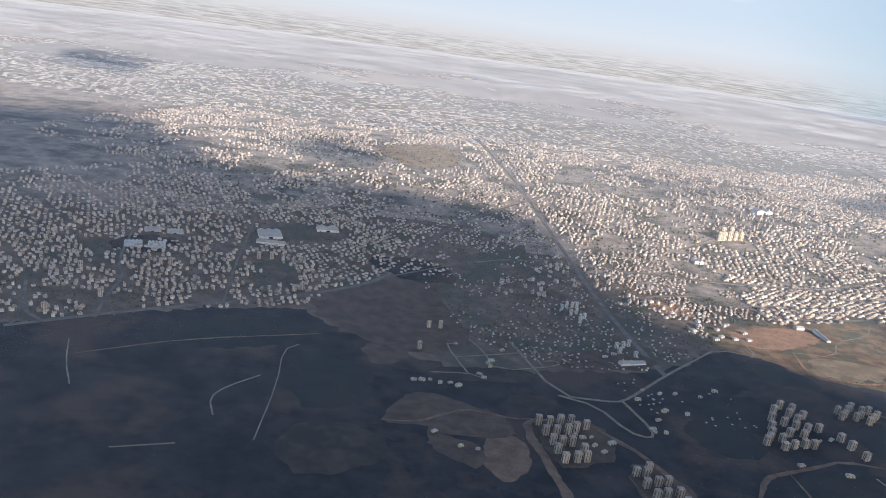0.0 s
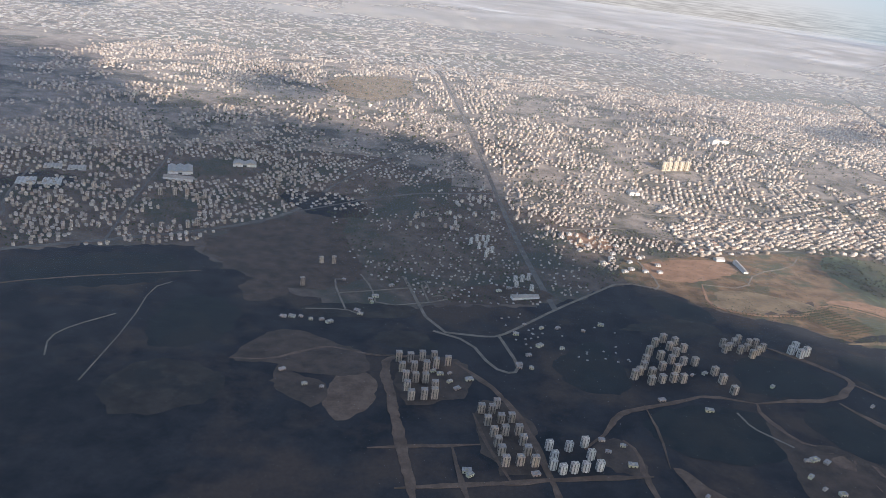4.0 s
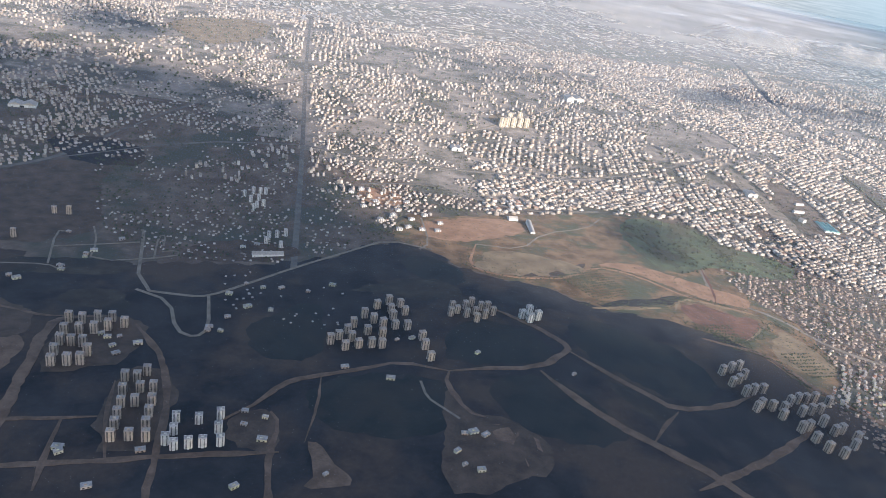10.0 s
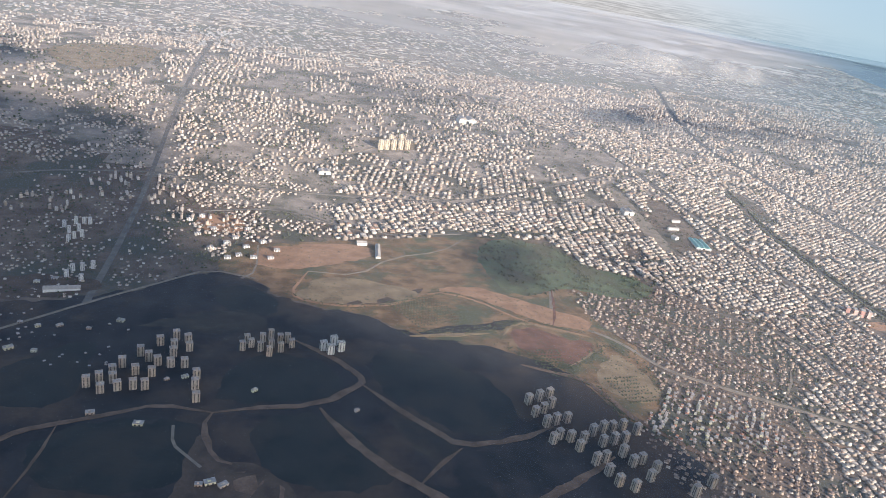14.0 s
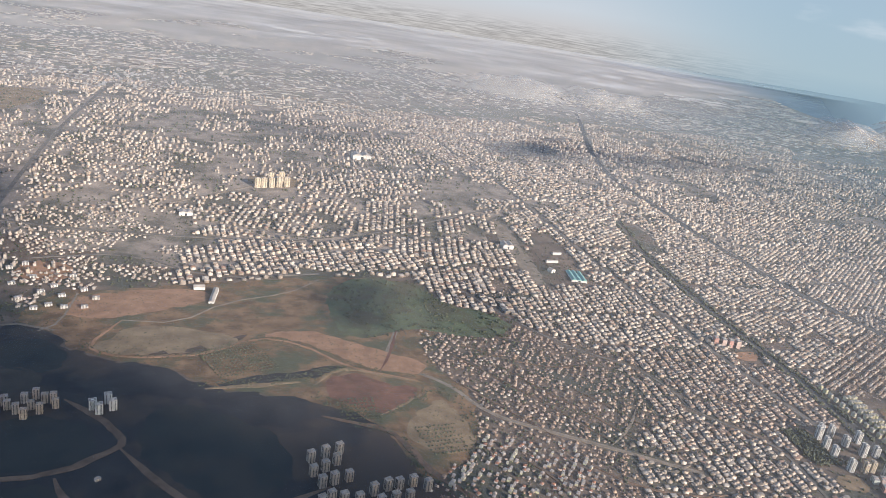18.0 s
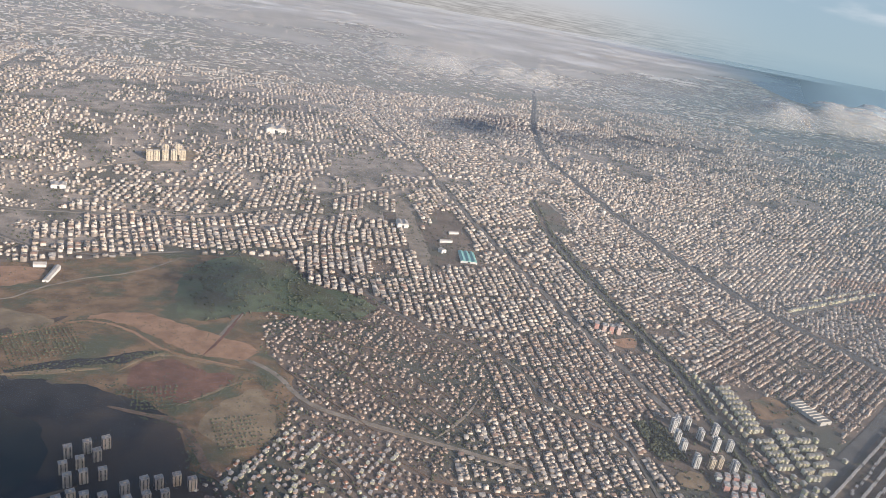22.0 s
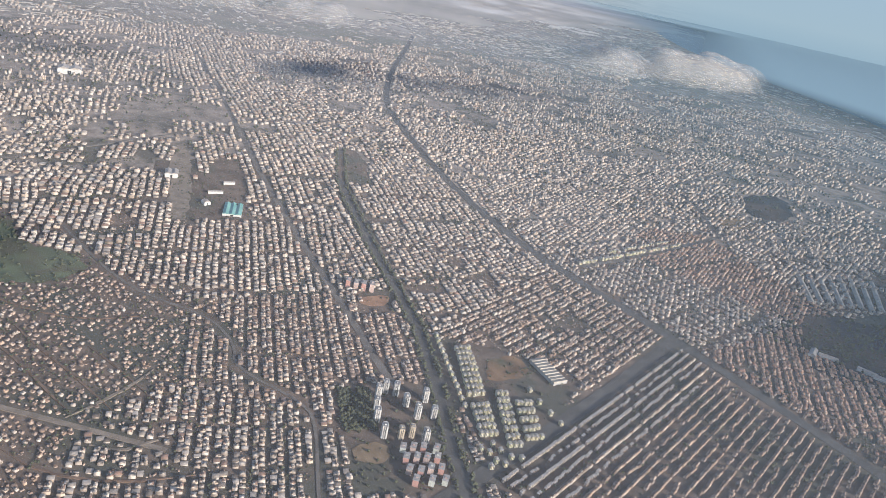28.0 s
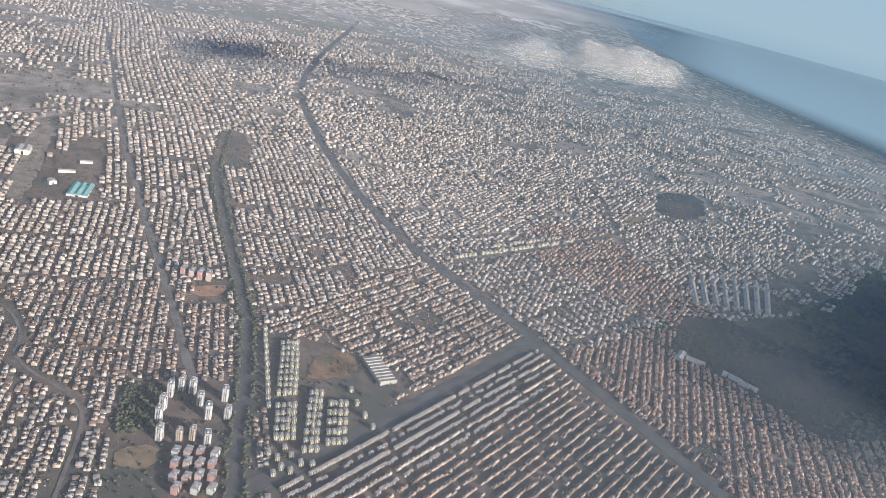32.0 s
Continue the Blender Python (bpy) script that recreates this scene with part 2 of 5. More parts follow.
def off_line(x, y, line):
    """How far points lie from a line of points."""
    best = np.full(np.shape(x), 1e9)
    for (ax, ay), (bx, by) in zip(line, line[1:]):
        dx, dy = bx - ax, by - ay
        s = np.clip(((x - ax) * dx + (y - ay) * dy) / max(dx * dx + dy * dy, 1e-9), 0, 1)
        best = np.minimum(best, np.hypot(x - ax - s * dx, y - ay - s * dy))
    return best


def smooth_line(line, step=6.0, rounds=2, closed=False):
    """Corners cut and points set about a step apart."""
    pts = [Vector((*p, 0)) for p in line]
    for _ in range(rounds):
        ring = pts + pts[:1] if closed else pts
        cut = [] if closed else [pts[0]]
        for a, b in zip(ring, ring[1:]):
            cut += [a.lerp(b, 0.25), a.lerp(b, 0.75)]
        pts = cut if closed else cut + [pts[-1]]
    ring = pts + pts[:1] if closed else pts
    out = []
    for a, b in zip(ring, ring[1:]):
        k = max(1, int((b - a).length / step))
        out += [a.lerp(b, i / k) for i in range(k)]
    return [(p.x, p.y) for p in (out if closed else out + [ring[-1]])]


def road(name, line, wide, mat, label, lift=0.10, category="road", rough_edge=0.0):
    """A ribbon with a thickness that follows the land; unpaved ones have uneven edges and run out at their ends."""
    pts = smooth_line(line, 2.2 if rough_edge else 5.0, 1 if rough_edge else 2)
    verts, faces = [], []
    for i, (x, y) in enumerate(pts):
        ax, ay = pts[max(i - 1, 0)]
        bx, by = pts[min(i + 1, len(pts) - 1)]
        d = math.hypot(bx - ax, by - ay) or 1
        nx, ny = -(by - ay) / d, (bx - ax) / d
        end = min(1.0, 0.25 + 0.12 * min(i, len(pts) - 1 - i)) if rough_edge > 0.3 else 1.0
        for s in (1, -1):
            u = noise.noise((x * 0.09, y * 0.09, s * 9)) + 0.6 * noise.noise((x * 0.35, y * 0.35, s * 5)) + 0.4 * noise.noise((x * 0.9, y * 0.9, s * 3))
            w = wide / 2 * max(0.25, 1 + rough_edge * u) * end
            px, py = x + nx * w * s, y + ny * w * s
            z = float(height(px, py))
            verts += [(px, py, z + lift), (px, py, z - 0.6)]
    for i in range(len(pts) - 1):
        a, b = i * 4, i * 4 + 4
        faces += [(a, a + 2, b + 2, b), (a + 1, a, b, b + 1), (a + 2, a + 3, b + 3, b + 2)]
    ob = link_mesh(name, verts, faces, [M[mat]])
    return tagged(ob, label, category, kind="structure")


def patch(name, poly, mat, label, lift=0.05, ragged=3.0, step=5.0, category="field"):
    """A piece of land with an uneven edge, laid on the ground sheet."""
    edge = smooth_line(poly, step / 2, 1, closed=True)
    ring = []
    for x, y in edge:
        u = [noise.noise((x * 0.11, y * 0.11, k)) + 0.5 * noise.noise((x * 0.4, y * 0.4, k)) for k in (3.0, 7.0)]
        ring.append((x + ragged * u[0], y + ragged * u[1]))
    bm = bmesh.new()
    top = [bm.verts.new((x, y, 0)) for x, y in ring]
    f = bm.faces.new(top)
    bmesh.ops.triangulate(bm, faces=[f])
    for _ in range(7):
        long = [e for e in bm.edges if e.calc_length() > 15]
        if not long:
            break
        bmesh.ops.subdivide_edges(bm, edges=long, cuts=1)
        bmesh.ops.triangulate(bm, faces=bm.faces[:])
    for v in bm.verts:
        v.co.z = float(height(v.co.x, v.co.y)) + lift
    bmesh.ops.recalc_face_normals(bm, faces=bm.faces[:])
    me = bpy.data.meshes.new(name)
    bm.to_mesh(me)
    bm.free()
    if me.polygons and me.polygons[0].normal.z < 0:
        me.flip_normals()
    me.materials.append(M[mat])
    return tagged(new(name, me), label, category, kind="structure")


# ---------------------------------------------------------------- the land and the sea
def axis(fine_from, fine_to, fine, far_from, far_to):
    a = np.arange(fine_from, fine_to + 1, fine)
    lo, hi, s = [], [], fine
    x = fine_from
    while x > far_from:
        s *= 1.25
        x -= s
        lo.append(x)
    x, s = fine_to, fine
    while x < far_to:
        s *= 1.25
        x += s
        hi.append(x)
    return np.array(lo[::-1] + list(a) + hi)


gx, gy = axis(-500, 1500, 16, -7000, 7000), axis(100, 1200, 16, -3000, 7500)
XX, YY = np.meshgrid(gx, gy)
ZZ = height(XX, YY)
nx_, ny_ = len(gx), len(gy)
idx = np.arange(nx_ * ny_).reshape(ny_, nx_)
cells = np.stack([idx[:-1, :-1], idx[:-1, 1:], idx[1:, 1:], idx[1:, :-1]], -1).reshape(-1, 4)
# the two farther bands of earth are paler than the near one
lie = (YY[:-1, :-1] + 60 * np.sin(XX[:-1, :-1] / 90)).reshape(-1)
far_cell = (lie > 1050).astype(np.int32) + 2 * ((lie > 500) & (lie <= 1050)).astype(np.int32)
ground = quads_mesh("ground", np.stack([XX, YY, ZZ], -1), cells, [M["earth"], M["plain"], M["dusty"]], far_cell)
tagged(ground, "grey-brown dusty earth of the plain and town", "ground", kind="structure")
water = link_mesh("water", [(1100, -3000, -2.5), (9000, -3000, -2.5), (9000, 7500, -2.5), (1100, 7500, -2.5)], [(0, 1, 2, 3)], [M["sea"]])
tagged(water, "hazy blue sea beyond the coast", "sea", kind="structure")

OPEN_LAND = [(-900, 100), (-287, 271), (-262, 299), (-232, 329), (-169, 366), (-151, 399), (-122, 437), (-100, 440), (-90, 400), (-60, 345), (-20, 322), (30, 325), (62, 352), (84, 372),
             (88, 408), (106, 409), (162, 432), (223, 458), (285, 458), (296, 424), (336, 405), (321, 377), (275, 380), (275, 340), (293, 314), (286, 273), (262, 240), (280, 150), (0, 60)]
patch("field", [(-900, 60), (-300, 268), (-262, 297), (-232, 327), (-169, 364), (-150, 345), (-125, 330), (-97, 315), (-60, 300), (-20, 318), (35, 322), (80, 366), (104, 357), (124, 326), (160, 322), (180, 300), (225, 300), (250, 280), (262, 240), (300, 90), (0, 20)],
      "field", "ploughed fields with the valley shade in their tone", 0.12, 5)
patch("scrub_land", [(-165, 366), (-150, 398), (-122, 436), (-90, 440), (-85, 400), (-60, 345), (-95, 320), (-130, 330)], "dug", "brown scrub at the town's edge", 0.17, 4)
patch("scrub_hill", [(80, 368), (88, 410), (106, 409), (162, 432), (223, 458), (285, 458), (296, 424), (336, 405), (321, 377), (277, 381), (275, 340), (293, 314), (286, 268), (262, 240), (250, 278), (225, 296), (180, 302), (160, 322), (124, 328), (104, 357)],
      "scrub", "dry scrub-covered hill with sparse bushes", 0.17, 3)

# ---------------------------------------------------------------- roads
HIGHWAY = [(-60, 1150), (-38, 949), (-9, 692), (16, 497), (29, 383), (36, 320)]
ROADS = [HIGHWAY,
         [(352, 924), (408, 572), (429, 479), (444, 413), (456, 361), (463, 322), (468, 304)],
         [(478, 598), (471, 526), (478, 452), (485, 392), (489, 353), (487, 306), (483, 265), (480, 200)],
         [(700, 1350), (657, 1197), (586, 965), (543, 766), (551, 594), (569, 508), (592, 439), (617, 391), (634, 348), (650, 300), (665, 250), (680, 190)],
         [(632, 345), (572, 302), (514, 264), (487, 246), (440, 215)],
         [(617, 433), (714, 471), (765, 495)],
         [(312, 446), (338, 400), (359, 373), (390, 355), (402, 332), (401, 314), (429, 291), (432, 275), (429, 240), (428, 190)],
         [(264, 379), (253, 336), (281, 323), (295, 295), (319, 285), (344, 276), (380, 262)],
         [(765, 495), (785, 560), (785, 607), (840, 635), (919, 688)],
         [(-287, 274), (-232, 331), (-151, 400), (-122, 437), (-109, 486)]]
road("highway", HIGHWAY, 3.2, "asphalt", "wide grey asphalt highway running towards the horizon", 0.15)
road("avenue", ROADS[1], 3.6, "asphalt", "grey asphalt avenue between rows of houses", 0.15)
road("avenue", ROADS[2], 9, "dark_road", "broad dark tree-lined avenue", 0.15)
road("avenue", ROADS[3], 6.4, "dark_road", "broad dark avenue across the town", 0.15)
road("avenue", ROADS[4], 7, "dark_road", "dark avenue between long rows of blocks", 0.19)
road("street", ROADS[5], 4, "asphalt", "grey asphalt street", 0.22)
road("street", ROADS[6], 1.3, "asphalt", "winding grey asphalt street", 0.22)
road("lane", ROADS[7], 2.4, "dirt_road", "pale dirt lane along the edge of the houses", 0.22)
road("street", ROADS[8], 5, "asphalt", "pale grey street over the hill", 0.22)
road("street", ROADS[9], 3, "asphalt", "grey street along the edge of the town", 0.22)

# tracks and lanes of the open land
LANES = [
    ([(-45, 352), (-43, 349), (-26, 287), (-3, 284), (5, 285), (17, 298), (35, 319), (62, 347), (80, 366), (104, 357)], 2.6, "dirt_road", "pale dirt road through the shaded fields"),
    ([(-26, 287), (-9, 278), (0, 254), (9, 249), (12, 257), (5, 285)], 2.4, "dirt_road", "pale dirt loop road"),
    ([(-89, 300), (-70, 304), (-62, 299)], 1.6, "dirt_road", "pale unpaved lane"),
    ([(-70, 304), (-82, 340), (-77, 341)], 1.6, "dirt_road", "pale unpaved lane"),
    ([(-76, 323), (-41, 337)], 1.4, "dirt_road", "pale unpaved lane"),
    ([(-68, 350), (-60, 333), (-55, 310), (-19, 324), (-21, 331), (-28, 328)], 1.4, "dirt_road", "pale unpaved lane"),
    ([(-29, 320), (-35, 346), (-32, 348), (-29, 334)], 1.4, "dirt_road", "pale unpaved lane"),
    ([(-109, 243), (-92, 246), (-83, 255), (-72, 263), (-62, 261), (-51, 258), (-40, 260)], 1.8, "track", "brown dirt track past the quarry"),
    ([(-28, 162), (-34, 191), (-40, 219), (-46, 251), (-43, 258), (-31, 261)], 4.6, "track", "broad red earth road"),
    ([(-46, 190), (-24, 194), (-7, 197)], 2.4, "track", "brown dirt track across the fields"),
    ([(-11, 163), (-15, 182), (-17, 195)], 2.6, "track", "brown dirt track across the fields"),
    ([(-35, 170), (-14, 174), (9, 178), (16, 180), (51, 185)], 2.4, "track", "brown dirt track across the fields"),
    ([(3, 176), (-5, 198), (-9, 217)], 1.8, "track", "brown dirt track across the fields"),
    ([(22, 150), (18, 166), (16, 180), (11, 209), (2, 233), (-9, 248), (-16, 257)], 2.8, "track", "brown road beside the towers"),
    ([(54, 150), (51, 168), (48, 183), (49, 199), (45, 205)], 2.6, "track", "brown dirt track across the fields"),
    ([(30, 198), (35, 204), (40, 209), (46, 221), (54, 226), (74, 234), (87, 240), (106, 236)], 2.6, "track", "brown dirt track across the fields"),
    ([(106, 236), (117, 239), (142, 243), (157, 258), (156, 265), (145, 278), (129, 291)], 3.2, "track", "brown dirt track across the fields"),
    ([(157, 258), (168, 245), (182, 231), (190, 223), (212, 229), (228, 239)], 3.0, "track", "brown dirt track across the fields"),
    ([(142, 241), (150, 227), (164, 210), (175, 202), (188, 192), (197, 183), (212, 165)], 4.2, "track", "broad brown dirt track"),
    ([(175, 202), (182, 212), (191, 222)], 2.6, "track", "brown dirt track across the fields"),
    ([(183, 181), (210, 196), (233, 212), (247, 224)], 3.4, "track", "brown dirt track across the fields"),
    ([(106, 236), (104, 228), (111, 211), (117, 209)], 3.0, "track", "brown dirt track across the fields"),
    ([(95, 228), (97, 218), (102, 213), (108, 207)], 1.6, "dirt_road", "thin pale farm track"),
    ([(59, 230), (60, 210), (58, 190)], 1.2, "track", "brown dirt track across the fields"),
    ([(-155, 212), (-158, 263), (-164, 301), (-158, 311)], 0.9, "dirt_road", "thin pale farm track"),
    ([(-256, 272), (-246, 250), (-235, 232)], 1.0, "dirt_road", "thin pale farm track"),
    ([(-247, 259), (-210, 295), (-150, 330)], 1.2, "track", "thin brown farm track"),
    ([(-201, 193), (-181, 202)], 0.9, "dirt_road", "thin pale farm track"),
    ([(-175, 226), (-181, 240), (-178, 252), (-167, 269)], 1.0, "dirt_road", "thin pale farm track"),
    ([(129, 372), (122, 340), (131, 332), (149, 329), (175, 336), (193, 358), (214, 354), (238, 328), (268, 321)], 1.8, "bare", "orange earth track over the hill"),
    ([(129, 372), (155, 371), (173, 404), (206, 424), (223, 450)], 1.6, "dirt_road", "pale winding dirt lane over the hill"),
    ([(99, 405), (103, 366), (97, 356)], 1.8, "dirt_road", "pale dirt lane at the town's edge"),
    ([(264, 379), (257, 345), (251, 327)], 1.8, "red", "reddish dirt lane"),
    ([(225, 284), (238, 280), (251, 277), (258, 264), (266, 247), (284, 232), (300, 215)], 3.2, "track", "brown lane between the hill and the towers"),
    ([(178, 302), (196, 306), (216, 312)], 3.6, "tan", "pale cut through the hill"),
    ([(222, 310), (228, 322), (236, 329), (255, 323), (272, 319)], 2.2, "tan", "rocky pale edge of the quarry"),
    ([(247, 286), (259, 297), (265, 305), (274, 312)], 1.6, "tan", "rocky pale edge of the red field"),
]
TOWN_LANES = [
    ([(-309, 330), (-290, 294), (-275, 285)], 3.0, "asphalt", "grey asphalt street"),
    ([(-258, 300), (-265, 326), (-271, 363), (-283, 380), (-300, 440)], 2.6, "asphalt", "grey asphalt street"),
    ([(-209, 348), (-218, 395), (-224, 431), (-236, 520)], 2.2, "asphalt", "grey asphalt street"),
    ([(-109, 486), (-80, 560), (-20, 640), (40, 720)], 3.0, "asphalt", "grey asphalt street"),
    ([(13, 508), (60, 500), (140, 505), (230, 520), (360, 600)], 3.2, "asphalt", "grey asphalt cross street"),
    ([(13, 508), (-60, 490), (-122, 437)], 2.6, "asphalt", "grey asphalt cross street"),
    ([(110, 560), (150, 600), (230, 690), (300, 800)], 3.4, "dirt_road", "pale wide street"),
    ([(60, 452), (110, 470), (160, 440), (223, 460)], 2.4, "asphalt", "grey street along the town's edge"),
]
for line, wide, mat, label in LANES + TOWN_LANES:
    road("lane", line, wide * (0.6 if mat in ("dirt_road", "asphalt") else 0.85), mat, label, 0.3, rough_edge=0.55 if mat in ("track", "bare", "tan", "red") else 0.15)
ROADS += [lane[0] for lane in TOWN_LANES]
# crooked dirt lanes between the small houses of the slope
SLOPE_LANES = [[(282, 328), (301, 305), (318, 285), (322, 280)], [(286, 357), (302, 337), (324, 311), (341, 288), (348, 280)], [(312, 344), (327, 323), (342, 306), (360, 283)],
               [(345, 325), (359, 309), (373, 290)], [(346, 278), (355, 287), (364, 298), (371, 310)], [(356, 264), (366, 261), (372, 265), (380, 269)], [(302, 263), (310, 254), (314, 246)],
               [(296, 366), (318, 352), (340, 346), (362, 352)], [(330, 262), (345, 250), (368, 246), (390, 250)]]
for i, line in enumerate(SLOPE_LANES):
    road("lane", line, 1.5 if i in (4, 5) else 0.9, "dirt_road" if i in (4, 5) else "track", "pale dirt lane between the small houses" if i in (4, 5) else "brown dirt lane between the small houses", 0.32, rough_edge=0.4)

for name, poly, mat, label in (
    ("fallow_field", [(54, 226), (100, 234), (112, 212), (96, 194), (60, 196)], "crop", "green field with the valley shade in its tone"),
    ("fallow_field", [(118, 232), (146, 240), (160, 220), (172, 206), (150, 196), (126, 204)], "crop", "green field with the valley shade in its tone"),
    ("fallow_field", [(106, 240), (144, 246), (152, 258), (140, 276), (118, 280), (104, 262)], "crop", "green field with the valley shade in its tone"),
    ("fallow_field", [(162, 256), (176, 242), (194, 227), (214, 236), (214, 262), (190, 284), (160, 290)], "crop", "green field with the valley shade in its tone"),
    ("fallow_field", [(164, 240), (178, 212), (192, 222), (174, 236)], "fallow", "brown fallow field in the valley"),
    ("fallow_field", [(30, 240), (56, 236), (58, 262), (50, 290), (26, 262)], "crop", "green field with the valley shade in its tone"),
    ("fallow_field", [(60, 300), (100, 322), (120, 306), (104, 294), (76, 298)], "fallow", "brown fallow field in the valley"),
    ("fallow_field", [(86, 340), (104, 350), (122, 322), (112, 310), (92, 322)], "crop", "green field with the valley shade in its tone"),
    ("fallow_field", [(-150, 300), (-120, 300), (-112, 262), (-140, 240), (-152, 262)], "crop", "green field with the valley shade in its tone"),
    ("fallow_field", [(-240, 300), (-180, 350), (-150, 330), (-172, 300), (-214, 280)], "crop", "green field with the valley shade in its tone"),
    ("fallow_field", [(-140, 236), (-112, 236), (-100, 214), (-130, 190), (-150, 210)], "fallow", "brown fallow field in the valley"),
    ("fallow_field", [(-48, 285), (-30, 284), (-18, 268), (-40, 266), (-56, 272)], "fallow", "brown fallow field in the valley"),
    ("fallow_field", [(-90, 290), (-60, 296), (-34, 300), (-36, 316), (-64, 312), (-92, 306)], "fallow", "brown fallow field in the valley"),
    ("quarry", [(-88, 225), (-90, 240), (-86, 247), (-79, 235), (-68, 232), (-65, 224), (-65, 216), (-71, 211)], "dug", "gravel quarry yard with brown heaps"),
    ("red_earth", [(-66, 214), (-66, 236), (-58, 244), (-48, 240), (-46, 216), (-56, 204)], "track", "reddish dug earth"),
    ("red_earth", [(-109, 241), (-108, 255), (-98, 276), (-80, 274), (-64, 265), (-54, 259), (-50, 240), (-70, 236), (-91, 242)], "dug", "brown fallow land by the quarry"),
    ("dug_ground", [(-120, 299), (-128, 324), (-107, 335), (-99, 315), (-106, 307)], "dug", "brown dug-over ground"),
    ("dug_ground", [(-42, 262), (-12, 262), (-8, 236), (-20, 220), (-38, 220)], "dug", "brown ground under the towers"),
    ("dug_ground", [(-10, 228), (12, 224), (16, 182), (-6, 180)], "dug", "brown ground under the towers"),
    # Tower ground reuses the field tone, so its darkness is painted shade too.
    ("dug_ground", [(56, 250), (80, 296), (96, 284), (102, 244), (84, 224)], "field", "ground under the towers, toned dark for shade"),
    ("dug_ground", [(33, 206), (48, 205), (51, 186), (35, 185)], "dug", "brown building site"),
    ("dug_ground", [(57, 189), (63, 190), (67, 181), (74, 176), (73, 171), (59, 170), (63, 177)], "track", "bare earth of a building site"),
    ("dug_ground", [(104, 226), (111, 212), (132, 206), (139, 189), (135, 182), (126, 179), (116, 173), (101, 172), (102, 205)], "dug", "brown building site"),
    ("dug_ground", [(118, 206), (131, 202), (136, 189), (133, 184), (128, 184), (128, 195), (119, 197)], "track", "bare earth of a building site"),
    ("dug_ground", [(-20, 318), (30, 326), (40, 340), (20, 352), (-15, 345)], "dug", "brown fallow ground beside the highway"),
    ("dug_ground", [(220, 262), (236, 262), (270, 240), (290, 214), (240, 200), (216, 236)], "field", "ground under the towers, toned dark for shade"),
    ("bare_earth", [(96, 398), (122, 411), (144, 420), (165, 418), (163, 402), (133, 377), (107, 370)], "bare", "orange bare earth on the hill"),
    ("bare_earth", [(124, 338), (131, 334), (152, 331), (175, 338), (190, 352), (170, 364), (135, 368)], "tan", "tan dry field on the hill"),
    ("bare_earth", [(192, 360), (214, 358), (240, 334), (268, 324), (276, 340), (256, 350), (236, 362), (215, 372)], "bare", "orange bare earth of the slope"),
    # Flat strips darkened for the hollows' shade and scrub.
    ("gully", [(178, 304), (197, 308), (216, 314), (236, 329), (230, 331), (212, 320), (194, 315)], "field", "dark strip of shade and scrub on the hill"),
    ("gully", [(150, 330), (175, 337), (192, 360), (184, 358), (170, 344), (150, 336)], "dug", "dark strip of shade and scrub on the hill"),
    ("orchard_ground", [(171, 330), (188, 356), (211, 352), (200, 310), (178, 313)], "scrub", "green-brown orchard ground"),
    ("red_field", [(225, 307), (229, 319), (238, 325), (252, 315), (267, 315), (265, 305), (257, 294), (248, 288), (229, 298)], "red", "ploughed dark red field"),
    ("dry_field", [(257, 281), (266, 294), (277, 307), (283, 292), (286, 270), (276, 261), (260, 266)], "tan", "dry tan field"),
    ("park", [(226, 432), (250, 462), (282, 452), (296, 424), (336, 404), (321, 378), (296, 376), (273, 386), (249, 364), (232, 368)], "meadow", "green park on the hill"),
    ("bare_earth", [(276, 396), (300, 404), (318, 396), (300, 386), (284, 386)], "tan", "dry clearing in the park"),
    ("bare_earth", [(-190, 845), (-82, 928), (-66, 800), (-118, 728)], "tan", "wide dry field"),
    ("bare_earth", [(59, 422), (58, 448), (86, 447), (91, 419)], "bare", "bare building plots"),
    ("bare_earth", [(463, 371), (464, 380), (479, 384), (479, 373)], "bare", "bare orange building plot"),
    ("bare_earth", [(443, 267), (458, 268), (457, 256), (444, 255)], "tan", "tan dirt pitch"),
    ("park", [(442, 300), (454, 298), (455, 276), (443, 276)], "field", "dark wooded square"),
    ("park", [(369, 560), (397, 560), (410, 468), (390, 466), (378, 520)], "earth", "dark open ground beside the sheds"),
    ("bare_earth", [(356, 575), (368, 583), (376, 462), (363, 456)], "dirt_road", "pale paved strip between the houses"),
    ("park", [(466, 534), (480, 603), (496, 596), (492, 532)], "earth", "dark open ground"),
    ("bare_earth", [(513, 306), (514, 326), (536, 330), (536, 314)], "scrub", "brown open ground"),
    # Wood floor: field tone again, standing for tree and cloud shade.
    ("wood_ground", [(697, 355), (736, 380), (756, 402), (773, 381), (783, 362), (808, 367), (900, 410), (1000, 470), (1080, 420), (900, 260), (731, 250), (706, 310)], "field", "wooded ground toned dark for shade"),
    # Flat dark patch, kept free of houses.
    ("wood_ground", [(825, 540), (862, 602), (922, 606), (870, 533)], "field", "flat dark patch of ground"),
    ("bare_earth", [(780, 520), (800, 545), (825, 530), (806, 508)], "tan", "dry clearing"),
    ("bare_earth", [(165, 618), (200, 622), (210, 640), (190, 655), (160, 645)], "tan", "dry ground round the yellow towers"),
    ("meadow_land", [(-150, 470), (-90, 480), (-70, 440), (-110, 430)], "field", "dark field inside the town"),
    ("meadow_land", [(-305, 400), (-270, 405), (-262, 440), (-296, 440)], "field", "dark field inside the town"),
):
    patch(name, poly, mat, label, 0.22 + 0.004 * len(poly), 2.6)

# ---------------------------------------------------------------- houses
rng = np.random.default_rng(4)

